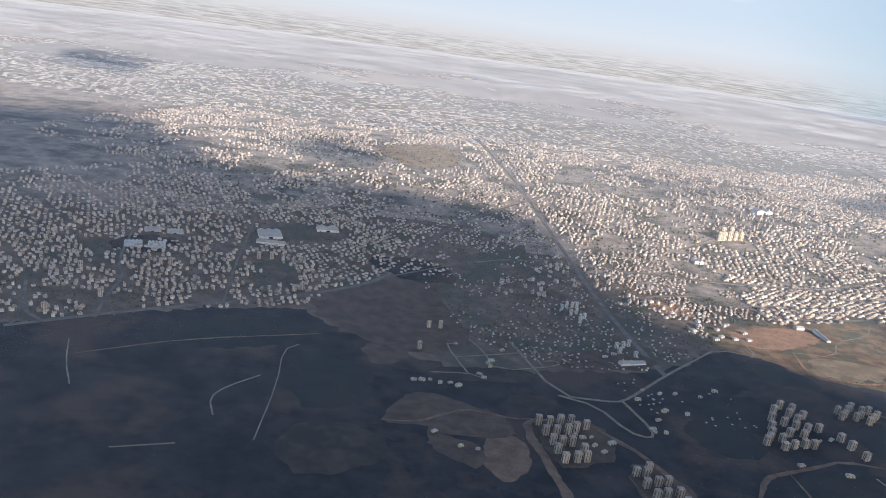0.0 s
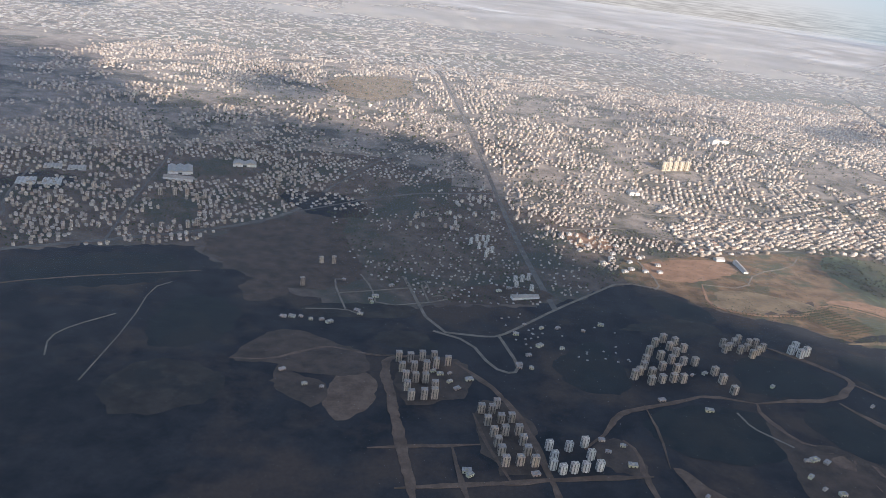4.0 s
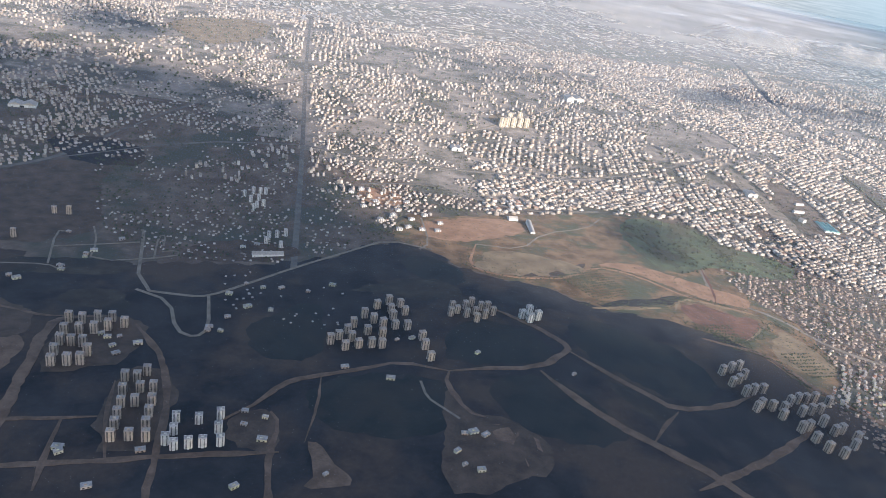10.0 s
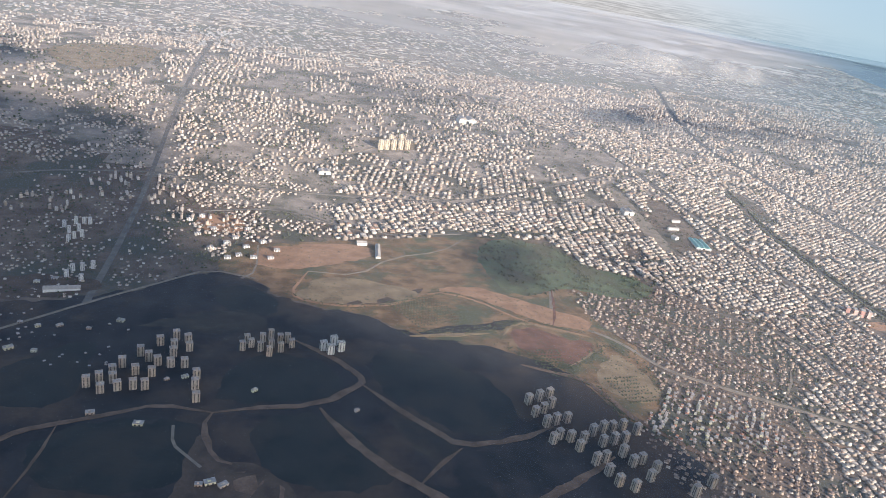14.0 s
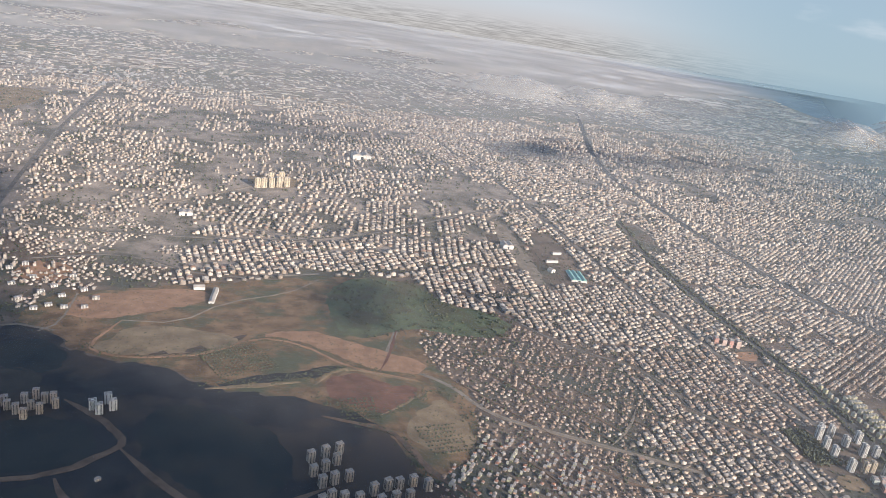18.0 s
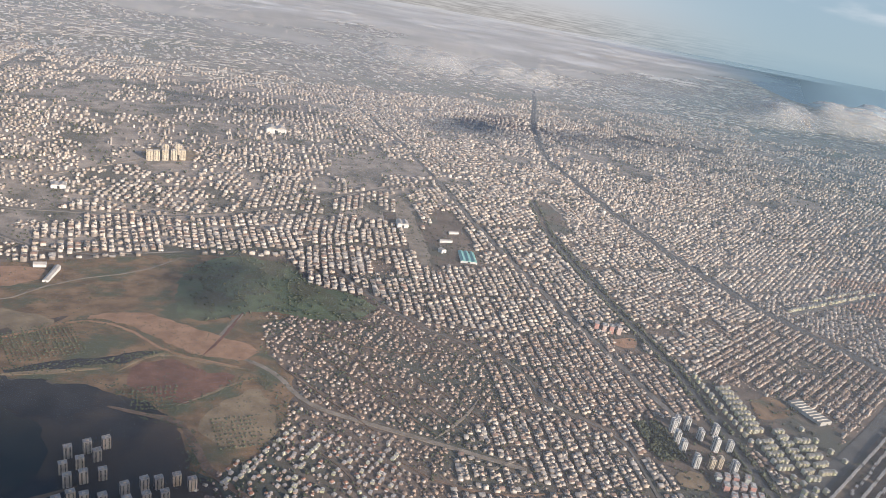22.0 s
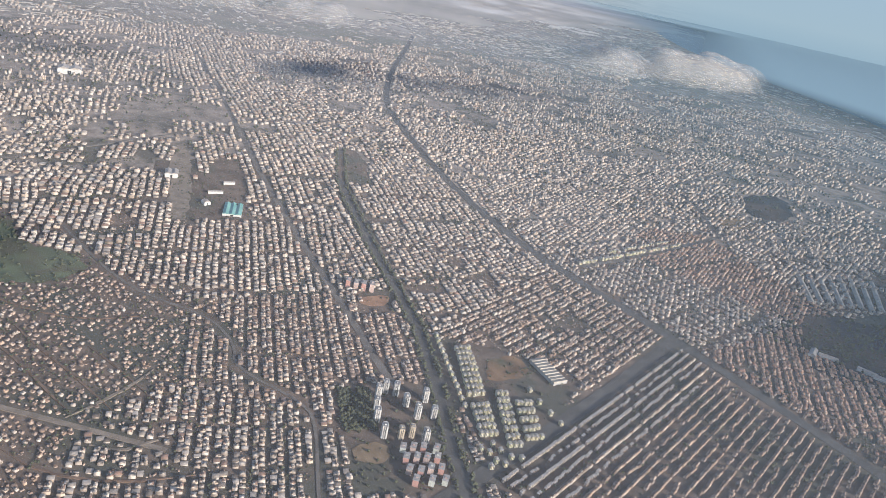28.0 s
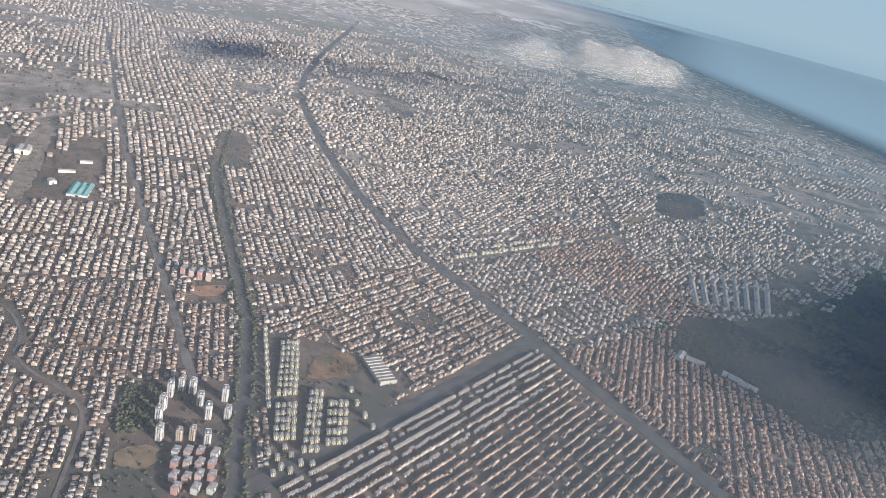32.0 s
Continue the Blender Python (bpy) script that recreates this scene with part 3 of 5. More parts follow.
# seeds of the quarters: x, y, direction of the rows, row spacing, pitch along the row, length along the row, width across, height, looseness, share built
QUARTERS = [
    (250, 480, 100, 5.0, 5.5, 4.0, 3.9, 1.7, 0.10, 0.96),
    (180, 470, 105, 4.8, 5.3, 3.8, 3.6, 1.9, 0.12, 0.95),
    (330, 470, 92, 5.0, 5.2, 3.8, 3.9, 1.6, 0.10, 0.96),
    (400, 420, 92, 4.4, 4.4, 3.1, 3.1, 1.4, 0.2, 0.93),
    (300, 540, 86, 5.2, 5.8, 4.3, 4.0, 1.7, 0.08, 0.97),
    (430, 530, 97, 4.6, 5.4, 4.0, 3.6, 1.6, 0.07, 0.96),
    (340, 330, 60, 3.7, 3.3, 1.6, 1.9, 0.8, 0.55, 0.88),
    (300, 270, 55, 3.5, 3.1, 1.5, 1.8, 0.8, 0.55, 0.88),
    (420, 330, 90, 3.4, 2.9, 2.4, 2.4, 1.1, 0.1, 0.94),
    (400, 255, 90, 3.5, 3.0, 2.4, 2.5, 1.1, 0.12, 0.94),
    (530, 500, 97, 4.2, 4.3, 3.2, 3.0, 1.4, 0.12, 0.94),
    (520, 420, 97, 4.0, 4.0, 3.0, 2.9, 1.3, 0.12, 0.94),
    (570, 360, 33, 3.6, 2.9, 2.6, 1.9, 1.3, 0.12, 0.9),
    (660, 400, 120, 4.1, 3.8, 2.9, 2.5, 1.4, 0.25, 0.88),
    (720, 440, 110, 3.9, 3.3, 2.5, 2.3, 1.5, 0.2, 0.9),
    (640, 520, 107, 4.2, 4.2, 3.0, 3.0, 1.5, 0.15, 0.92),
    (740, 560, 105, 4.6, 4.7, 3.1, 3.0, 1.7, 0.25, 0.9),
    (620, 640, 103, 4.7, 5.2, 3.2, 3.2, 1.9, 0.25, 0.9),
    (600, 800, 100, 6.0, 6.2, 3.8, 3.6, 2.6, 0.35, 0.84),
    (440, 700, 98, 4.9, 5.8, 4.0, 3.6, 1.8, 0.15, 0.93),
    (320, 650, 95, 5.6, 6.2, 3.4, 3.4, 2.0, 0.5, 0.86),
    (200, 560, 80, 5.2, 5.6, 3.3, 3.2, 1.9, 0.5, 0.87),
    (100, 470, 70, 4.6, 4.6, 2.5, 2.5, 1.4, 0.45, 0.88),
    (90, 600, 75, 5.8, 6.0, 3.1, 3.0, 2.1, 0.6, 0.86),
    (-60, 560, 62, 5.0, 5.0, 2.3, 2.3, 1.4, 0.5, 0.8),
    (-150, 520, 55, 5.8, 5.6, 2.7, 2.8, 1.7, 0.4, 0.82),
    (-260, 480, 50, 5.8, 5.6, 2.8, 3.0, 1.8, 0.4, 0.8),
    (-240, 380, 45, 5.6, 5.4, 2.7, 2.8, 2.2, 0.4, 0.82),
    (0, 430, 80, 5.4, 4.8, 1.6, 1.7, 0.9, 0.6, 0.6),
    (800, 450, 100, 4.6, 4.4, 2.8, 2.6, 1.7, 0.3, 0.75),
    (860, 680, 105, 5.2, 5.2, 3.2, 3.0, 2.1, 0.35, 0.82),
    (700, 290, 55, 3.4, 2.5, 2.1, 2.0, 1.2, 0.2, 0.95),
    (1000, 560, 95, 6.0, 5.6, 3.2, 2.8, 2.1, 0.4, 0.66),
    (150, 760, 95, 7.0, 7.0, 3.6, 3.4, 2.6, 0.6, 0.8),
    (-200, 700, 70, 7.4, 7.0, 3.6, 3.4, 2.4, 0.45, 0.76),
    (800, 900, 100, 6.4, 6.4, 3.6, 3.2, 2.4, 0.4, 0.75),
    (1100, 800, 100, 6.8, 6.6, 3.6, 3.2, 2.4, 0.4, 0.65),
]
SEED_XY = np.array([(q[0], q[1]) for q in QUARTERS], dtype=float)

# land kept free of common houses: squares, parks, fields, the places of the big blocks
FREE = [OPEN_LAND,
        [(224, 428), (250, 466), (285, 458), (296, 424), (340, 404), (321, 376), (273, 384), (249, 362)],
        [(364, 458), (358, 585), (370, 585), (374, 520), (384, 530), (384, 556), (402, 556), (410, 468)],
        [(466, 534), (480, 603), (496, 596), (494, 532)],
        [(-192, 845), (-79, 932), (-60, 800), (-120, 720)],
        [(442, 240), (440, 300), (456, 306), (484, 306), (480, 238)],
        [(490, 250), (634, 345), (680, 240), (560, 140)],
        [(488, 345), (520, 338), (560, 310), (540, 285), (497, 255)],
        [(150, 600), (150, 640), (200, 645), (205, 600)],
        [(712, 338), (738, 300), (750, 262), (900, 250), (1000, 470), (880, 390), (790, 372), (745, 375)],
        [(825, 540), (862, 602), (922, 606), (870, 533)],
        [(462, 368), (466, 390), (482, 388), (480, 366)]]


def stay(x, y, margin=2.2):
    """Which places may carry a common house."""
    ok = x < coast_x(y) - 25
    for poly in FREE:
        ok &= ~inside(x, y, poly)
    for line in SLOPE_LANES:
        ok &= off_line(x, y, line) > 1.35
    for i, line in enumerate(ROADS):
        ok &= off_line(x, y, line) > (4.8 if i in (0, 2, 3, 4) else 2.4)
    return ok


def drift(x, y, size, seed):
    """Smooth values from 0 to 1 over the plan."""
    g = np.random.default_rng(seed).random((128, 128))
    u, v = x / size, y / size
    i, j = np.floor(u).astype(int), np.floor(v).astype(int)
    a, b = u - i, v - j
    a, b = a * a * (3 - 2 * a), b * b * (3 - 2 * b)
    i, j, i1, j1 = i % 128, j % 128, (i + 1) % 128, (j + 1) % 128
    return g[i, j] * (1 - a) * (1 - b) + g[i1, j] * a * (1 - b) + g[i, j1] * (1 - a) * b + g[i1, j1] * a * b


def lattice(i, reach):
    """Places of one quarter's houses, in rows, and the turn of each."""
    qx, qy, turn, rows, pitch, w, d, h, loose, share = QUARTERS[i]
    rows, pitch, w, d, h = rows * 0.9, pitch * 0.88, w * 0.8, d * 0.84, h * 0.9
    if qx < 160 and qy > 340:
        # smaller, more scattered houses in the west
        rows, pitch, w, d, h, loose = rows * 0.84, pitch * 0.84, w * 0.8, d * 0.82, h * 0.8, loose * 1.4
    a, b = np.meshgrid(np.arange(-reach, reach, rows), np.arange(-reach, reach, pitch))
    a, b = a.ravel(), b.ravel()
    # houses stand back to back in pairs of rows, with a street between the pairs
    k = np.round(a / rows).astype(int) % 2
    a = a + np.where(k == 0, 1, -1) * rows * (0.13 if qy < 420 else 0.05)
    bend = 2.0 * np.sin(b / 60 + i)
    a = a + rng.normal(0, loose, a.shape) + bend
    b = b + rng.normal(0, loose, b.shape)
    # every house its own set-back; cross streets
    a = a + rng.uniform(-0.25, 0.25, a.shape)
    b = b + np.where(k == 0, 0.5, 0.0) * pitch
    keep = (np.floor((b + reach) / pitch).astype(int) % (8 + i % 4) > 0) & (rng.random(a.shape) < share)
    t = radians(turn)
    x = qx + b * math.cos(t) - a * math.sin(t)
    y = qy + b * math.sin(t) + a * math.cos(t)
    x, y = x[keep], y[keep]
    # gardens, yards and empty plots leave gaps of all sizes
    gap = drift(x, y, 17, 3) * 0.6 + drift(x, y, 45, 7) * 0.4
    full = gap > (0.72 - 0.5 * share if share < 0.88 else 0.2)
    if qx < 160 and qy > 440:
        # the western outskirts lie in clusters with open land between them
        full &= drift(x, y, 22, 31) * 0.6 + drift(x, y, 64, 32) * 0.4 > 0.38
    if qy >= 560:
        # knots of houses with dusty open land between them
        full &= drift(x, y, 26, 41) * 0.55 + drift(x, y, 70, 42) * 0.45 > 0.36
    x, y = x[full], y[full]
    near = np.argmin((x[:, None] - SEED_XY[None, :, 0]) ** 2 + (y[:, None] - SEED_XY[None, :, 1]) ** 2, axis=1) == i
    x, y = x[near], y[near]
    ok = stay(x, y)
    x, y = x[ok], y[ok]
    n = len(x)
    size = np.stack([w * rng.uniform(0.72, 1.12, n), d * rng.uniform(0.78, 1.06, n), h * rng.choice([0.6, 0.8, 1.0, 1.0, 1.2, 1.35], n)], 1)
    return x, y, t + rng.normal(0, loose * 0.35, n), size


def box(x0, x1, y0, y1, z0, z1, wall=0, top=1):
    v = [(x0, y0, z0), (x1, y0, z0), (x1, y1, z0), (x0, y1, z0), (x0, y0, z1), (x1, y0, z1), (x1, y1, z1), (x0, y1, z1)]
    return v, [(0, 1, 5, 4), (1, 2, 6, 5), (2, 3, 7, 6), (3, 0, 4, 7), (4, 5, 6, 7)], [wall] * 4 + [top]


def join(*parts):
    v, f, m = [], [], []
    for pv, pf, pm in parts:
        k = len(v)
        v += pv
        f += [tuple(i + k for i in q) for q in pf]
        m += pm
    return np.array(v, dtype=float), np.array(f), np.array(m)


HOUSE_FORMS = [
    join(box(-.5, .08, -.5, .5, -.4, 1), box(.08, .5, -.42, .5, -.4, .82), box(-.3, -.05, -.3, .0, 1, 1.3), box(.2, .38, .1, .3, .82, 1.0)),
    join(box(-.5, .5, -.5, .05, -.4, 1), box(-.5, .3, .05, .5, -.4, .8), box(.1, .34, -.3, -.08, 1, 1.28), box(-.4, -.25, -.4, -.2, 1, 1.12)),
    join(box(-.5, .5, -.5, .5, -.4, .92), box(-.5, .5, -.5, -.42, .92, 1.02), box(-.5, .5, .42, .5, .92, 1.02), box(-.45, -.1, .0, .38, .92, 1.3)),
    join(box(-.5, .5, -.5, .5, -.4, .8), ([(-.56, -.56, .8), (.56, -.56, .8), (.56, .56, .8), (-.56, .56, .8), (-.22, -.06, 1.15), (.22, -.06, 1.15), (.22, .06, 1.15), (-.22, .06, 1.15)],
                                          [(0, 1, 5, 4), (1, 2, 6, 5), (2, 3, 7, 6), (3, 0, 4, 7), (4, 5, 6, 7)], [1] * 5)),
]


FAR_FORMS = [join(box(-.5, .5, -.5, .5, -.4, 1)), join(box(-.5, .3, -.5, .5, -.4, 1.2)), join(box(-.4, .5, -.4, .5, -.4, .85)), HOUSE_FORMS[3]]


def build_many(name, form, x, y, turn, size, mats):
    v, f, m = form
    n = len(x)
    c, s = np.cos(turn)[:, None], np.sin(turn)[:, None]
    px, py = v[None, :, 0] * size[:, :1], v[None, :, 1] * size[:, 1:2]
    out = np.empty((n, len(v), 3))
    out[..., 0] = x[:, None] + px * c - py * s
    out[..., 1] = y[:, None] + px * s + py * c
    out[..., 2] = height(x, y)[:, None] + v[None, :, 2] * size[:, 2:3]
    q = f[None] + (np.arange(n) * len(v))[:, None, None]
    return quads_mesh(name, out, q, mats, np.tile(m, n))


HOUSE_X, HOUSE_Y, NEAR = [], [], []
for i in range(len(QUARTERS)):
    x, y, turn, size = lattice(i, 170 if QUARTERS[i][1] < 620 else 330)
    HOUSE_X.append(x)
    HOUSE_Y.append(y)
    # the stretch of the slope that the flight passes nearest is built house by house further down
    single = (x > 270) & (x < 330) & (y > 238) & (y < 276)
    if single.any():
        NEAR.append((x[single], y[single], turn[single]))
        x, y, turn, size = x[~single], y[~single], turn[~single], size[~single]
    kind = rng.integers(0, len(HOUSE_FORMS), len(x))
    for k, form in enumerate(HOUSE_FORMS if QUARTERS[i][1] < 560 else FAR_FORMS):
        pick = kind == k
        if pick.sum() > 0:
            ob = build_many("houses", form, x[pick], y[pick], turn[pick], size[pick], [M["brown_wall"], M["rust_roof"]] if i in (14, 31) else [M["brown_wall"], M["brown_roof"]] if (i in (6, 7, 8, 12) and k > 1) or (i in (6, 7) and k == 1) else [M["wall"], M["roof"]])
            tagged(ob, "close rows of small reddish-brown houses" if i in (14, 31) else "dense rows of small pale town houses with flat roofs", "houses", kind="stuff")
HOUSE_X, HOUSE_Y = np.concatenate(HOUSE_X), np.concatenate(HOUSE_Y)
NEAR = [np.concatenate([n[k] for n in NEAR]) for k in range(3)]

# mid-rise flats in knots among the houses
n = 15000
x, y = rng.uniform(-420, 1050, n), rng.uniform(430, 1000, n)
knot = drift(x, y, 34, 21) * 0.7 + drift(x, y, 90, 22) * 0.3
keep = (knot > 0.63) & stay(x, y) & ((x < 90) | (y > 600) | (x > 560)) & ~inside(x, y, [(300, 590), (300, 640), (560, 640), (560, 560)])
x, y = x[keep], y[keep]
n = len(x)
turn = radians(95) + 0.5 * drift(x, y, 120, 23) + rng.normal(0, 0.05, n)
ob = build_many("flats", HOUSE_FORMS[0], x, y, turn, np.stack([rng.uniform(1.6, 4.2, n), rng.uniform(1.2, 1.8, n), rng.uniform(1.3, 2.9, n)], 1), [M["wall"], M["roof"]])
tagged(ob, "pale mid-rise flats standing in knots among the houses", "flats", kind="stuff")

# ---------------------------------------------------------------- far plain: greenhouses and far towns
n = 46000
r = 900 + 3500 * rng.random(n) ** 1.2
b = radians(90) - rng.uniform(-0.85, 0.95, n)
x, y = 150 + r * np.cos(b), r * np.sin(b)
thick = np.array([noise.noise((px * 0.0022, py * 0.0022, 1.0)) for px, py in zip(x, y)])
keep = (x < coast_x(y) - 40) & (rng.random(n) < 0.55 + 0.9 * thick) & (y > 980) & ~inside(x, y, FREE[4])
x, y, r = x[keep], y[keep], r[keep]
n = len(x)
turn = np.where(np.array([noise.noise((px * 0.004, py * 0.004, 5.0)) for px, py in zip(x, y)]) > 0, 0.25, 0.25 + math.pi / 2) + rng.normal(0, 0.06, n)
grow = 0.5 + (r / 2000) ** 1.6
size = np.stack([rng.uniform(4, 14, n) * grow, rng.uniform(2.2, 6, n) * grow, rng.uniform(0.5, 0.9, n) * np.minimum(grow, 1.5)], 1)
ob = build_many("greenhouses", HOUSE_FORMS[3], x, y, turn, size, [M["film"], M["film"]])
tagged(ob, "white plastic greenhouses scattered over the far plain", "greenhouses", kind="stuff")
n = 2600
r = 2300 + 2050 * rng.random(n)
b = radians(90) - rng.uniform(-0.85, 0.95, n)
x, y = 150 + r * np.cos(b), r * np.sin(b)
thick = np.array([noise.noise((px * 0.0016, py * 0.0016, 8.0)) for px, py in zip(x, y)])
keep = (x < coast_x(y) - 140) & (rng.random(n) < 0.55 + 0.9 * thick)
x, y, r = x[keep], y[keep], r[keep]
n = len(x)
size = np.stack([rng.uniform(30, 110, n), rng.uniform(18, 60, n), rng.uniform(0.8, 1.3, n)], 1) * np.stack([r / 2600, (r / 2600) ** 2.5, np.ones(n)], 1)
ob = build_many("greenhouses", HOUSE_FORMS[3], x, y, 0.25 + rng.normal(0, 0.08, n), size, [M["plastic"], M["plastic"]])
tagged(ob, "wide estates of plastic greenhouses far over the plain", "greenhouses", kind="stuff")
n = 20000
x, y = rng.uniform(-1500, 1700, n), rng.uniform(760, 3200, n)
thick = np.array([noise.noise((px * 0.004, py * 0.004, 11.0)) for px, py in zip(x, y)])
keep = (x < coast_x(y) - 30) & (rng.random(n) < 0.25 + 1.3 * thick) & (y > 900)
x, y = x[keep], y[keep]
n = len(x)
size = np.stack([rng.uniform(1.4, 4.2, n), rng.uniform(1.3, 2.6, n), rng.uniform(0.7, 2.4, n)], 1)
ob = build_many("far_houses", HOUSE_FORMS[0], x, y, rng.uniform(0.1, 0.4, n), size, [M["wall"], M["roof"]])
tagged(ob, "pale blocks of flats of the far town", "houses", kind="stuff")

# ---------------------------------------------------------------- trees
def lobe(cx, cy, cz, r, h, seed):
    q = random.Random(seed)
    v, f = [], []
    for k, (z, s) in enumerate(((-0.5, 0.55), (0.05, 1.0), (0.5, 0.5))):
        for i in range(4):
            a = i * math.pi / 2 + 0.35 * k + q.uniform(-0.3, 0.3)
            s2 = s * q.uniform(0.75, 1.15)
            v.append((cx + r * s2 * math.cos(a), cy + r * s2 * math.sin(a), cz + z * h + q.uniform(-0.1, 0.1) * h))
    for k in (0, 4):
        for i in range(4):
            f.append((k + i, k + (i + 1) % 4, k + 4 + (i + 1) % 4, k + 4 + i))
    f.append((8, 9, 10, 11))
    return v, f, [0] * 9


def stem(h):
    v, f, m = box(-.07, .07, -.07, .07, -.3, h, 1, 1)
    return v, f, m


TREE_FORMS = [join(lobe(0, 0, .62, .5, .7, 1), lobe(.3, .16, .48, .34, .5, 2), stem(.5)),
              join(lobe(-.1, 0, .55, .45, .6, 3), lobe(.26, -.22, .62, .36, .55, 4), stem(.5)),
              join(lobe(0, 0, .7, .34, 1.0, 5), lobe(-.2, .2, .45, .3, .45, 6), stem(.5))]

OCC_X, OCC_Y = -420, 120
occupied = np.zeros((1700, 900), dtype=bool)


def occupy(x, y, reach=1):
    i, j = (np.asarray(x) - OCC_X).astype(int), (np.asarray(y) - OCC_Y).astype(int)
    for a in range(-reach, reach + 1):
        for b in range(-reach, reach + 1):
            k, m = i + a, j + b
            ok = (k >= 0) & (m >= 0) & (k < occupied.shape[0]) & (m < occupied.shape[1])
            occupied[k[ok], m[ok]] = True


def vacant(x, y):
    i, j = (x - OCC_X).astype(int), (y - OCC_Y).astype(int)
    ok = (i >= 0) & (j >= 0) & (i < occupied.shape[0]) & (j < occupied.shape[1])
    out = np.zeros(len(x), dtype=bool)
    out[ok] = ~occupied[i[ok], j[ok]]
    return out


occupy(HOUSE_X, HOUSE_Y, 1)


def plant(label, x, y, low, high):
    form = rng.integers(0, 3, len(x))
    for k in range(3):
        p = form == k
        n = int(p.sum())
        if n:
            s = rng.uniform(low, high, n)
            ob = build_many("trees", TREE_FORMS[k], x[p], y[p], rng.uniform(0, 6.3, n), np.stack([s * 1.3, s * 1.3, s * rng.uniform(0.7, 1.1, n)], 1), [M["leaf"], M["bark"]])
            tagged(ob, label, "trees", kind="stuff")


def scatter(n, x0, x1, y0, y1, poly=None, thick=0.0, size=0.03):
    x, y = rng.uniform(x0, x1, n), rng.uniform(y0, y1, n)
    keep = vacant(x, y)
    if poly:
        keep &= inside(x, y, poly)
    x, y = x[keep], y[keep]
    if thick:
        v = np.array([noise.noise((a * size, b * size, 2.0)) for a, b in zip(x, y)])
        ok = rng.random(len(x)) < 0.5 + thick * v
        x, y = x[ok], y[ok]
    return x, y


def clear_of_roads(x, y, wide=2.6):
    ok = np.ones(len(x), dtype=bool)
    for i, line in enumerate(ROADS):
        ok &= off_line(x, y, line) > (wide + 1.8 if i in (0, 3, 4) else wide)
    return x[ok], y[ok]


x, y = scatter(13000, 262, 800, 215, 470)
ok = stay(x, y)
x, y = x[ok], y[ok]
n = len(x)
ob = build_many("outbuildings", FAR_FORMS[0], x, y, rng.uniform(0, 3.1, n), np.stack([rng.uniform(0.35, 1.0, n), rng.uniform(0.3, 0.7, n), rng.uniform(0.25, 0.5, n)], 1), [M["brown_wall"], M["brown_roof"]])
tagged(ob, "small sheds and lean-tos in the yards between the houses", "sheds", kind="stuff")
x, y = scatter(40000, -330, 900, 235, 560, thick=0.9)
ok = ~inside(x, y, OPEN_LAND)
x, y = clear_of_roads(x[ok], y[ok])
plant("dark green garden trees between the houses", x, y, 0.6, 1.25)
x, y = scatter(9000, -330, 1000, 560, 900, thick=0.9)
x, y = clear_of_roads(x, y)
plant("dark green trees between the far houses", x, y, 1.2, 2.4)
x, y = scatter(5200, 262, 425, 236, 415, thick=0.9)
ok = ~inside(x, y, OPEN_LAND)
x, y = clear_of_roads(x[ok], y[ok])
plant("dark garden bushes between the small houses of the slope", x, y, 0.45, 1.0)
HILL = [(80, 368), (88, 410), (106, 409), (162, 432), (223, 458), (285, 458), (296, 424), (336, 405), (321, 377), (277, 381), (275, 340), (293, 314), (286, 268), (262, 244), (250, 278), (225, 296), (180, 302), (160, 322), (124, 328)]
x, y = scatter(16000, 80, 336, 240, 460, HILL, 1.2, 0.06)
plant("low dark bushes on the dry hill", x, y, 0.2, 0.6)
x, y = scatter(1500, 224, 338, 362, 464, FREE[1], 1.0, 0.06)
plant("green park trees", x, y, 0.8, 1.6)
x, y = scatter(13000, 690, 1080, 250, 480, [(697, 355), (736, 380), (756, 402), (773, 381), (783, 362), (808, 367), (900, 410), (1000, 470), (1080, 420), (900, 260), (731, 250), (706, 310)], 0.8, 0.02)
plant("dark green wood", x, y, 1.0, 2.2)
x, y = scatter(420, 442, 456, 274, 302)
plant("dark trees of the square", x, y, 0.9, 1.7)
side = rng.choice([-1, 1], 900)
along = rng.uniform(205, 600, 900)
x = np.interp(along, [200, 265, 306, 353, 392, 452, 526, 598], [480, 483, 487, 489, 485, 478, 471, 478]) + side * rng.uniform(2.2, 4.2, 900)
plant("row of dark street trees along the avenue", x, along, 0.9, 1.8)
# lines of bushes along the tracks and gullies of the hill
for line, n, wide in (([(122, 340), (131, 332), (149, 328), (175, 335), (193, 358), (214, 354)], 260, 1.8), ([(178, 306), (198, 309), (216, 315), (234, 331)], 300, 2.6), ([(222, 300), (234, 290), (247, 284), (260, 297), (274, 312)], 300, 2.0),
                      ([(262, 244), (258, 262), (252, 276), (238, 279)], 160, 1.6), ([(285, 262), (289, 284), (282, 306), (272, 318)], 200, 2.4), ([(228, 324), (238, 332), (256, 326)], 120, 1.2)):
    pts = smooth_line(line, 1.0)
    k = rng.integers(0, len(pts), n)
    x = np.array([pts[i][0] for i in k]) + rng.normal(0, wide, n)
    y = np.array([pts[i][1] for i in k]) + rng.normal(0, wide, n)
    plant("dark bushes along the gullies of the hill", x, y, 0.3, 0.8)
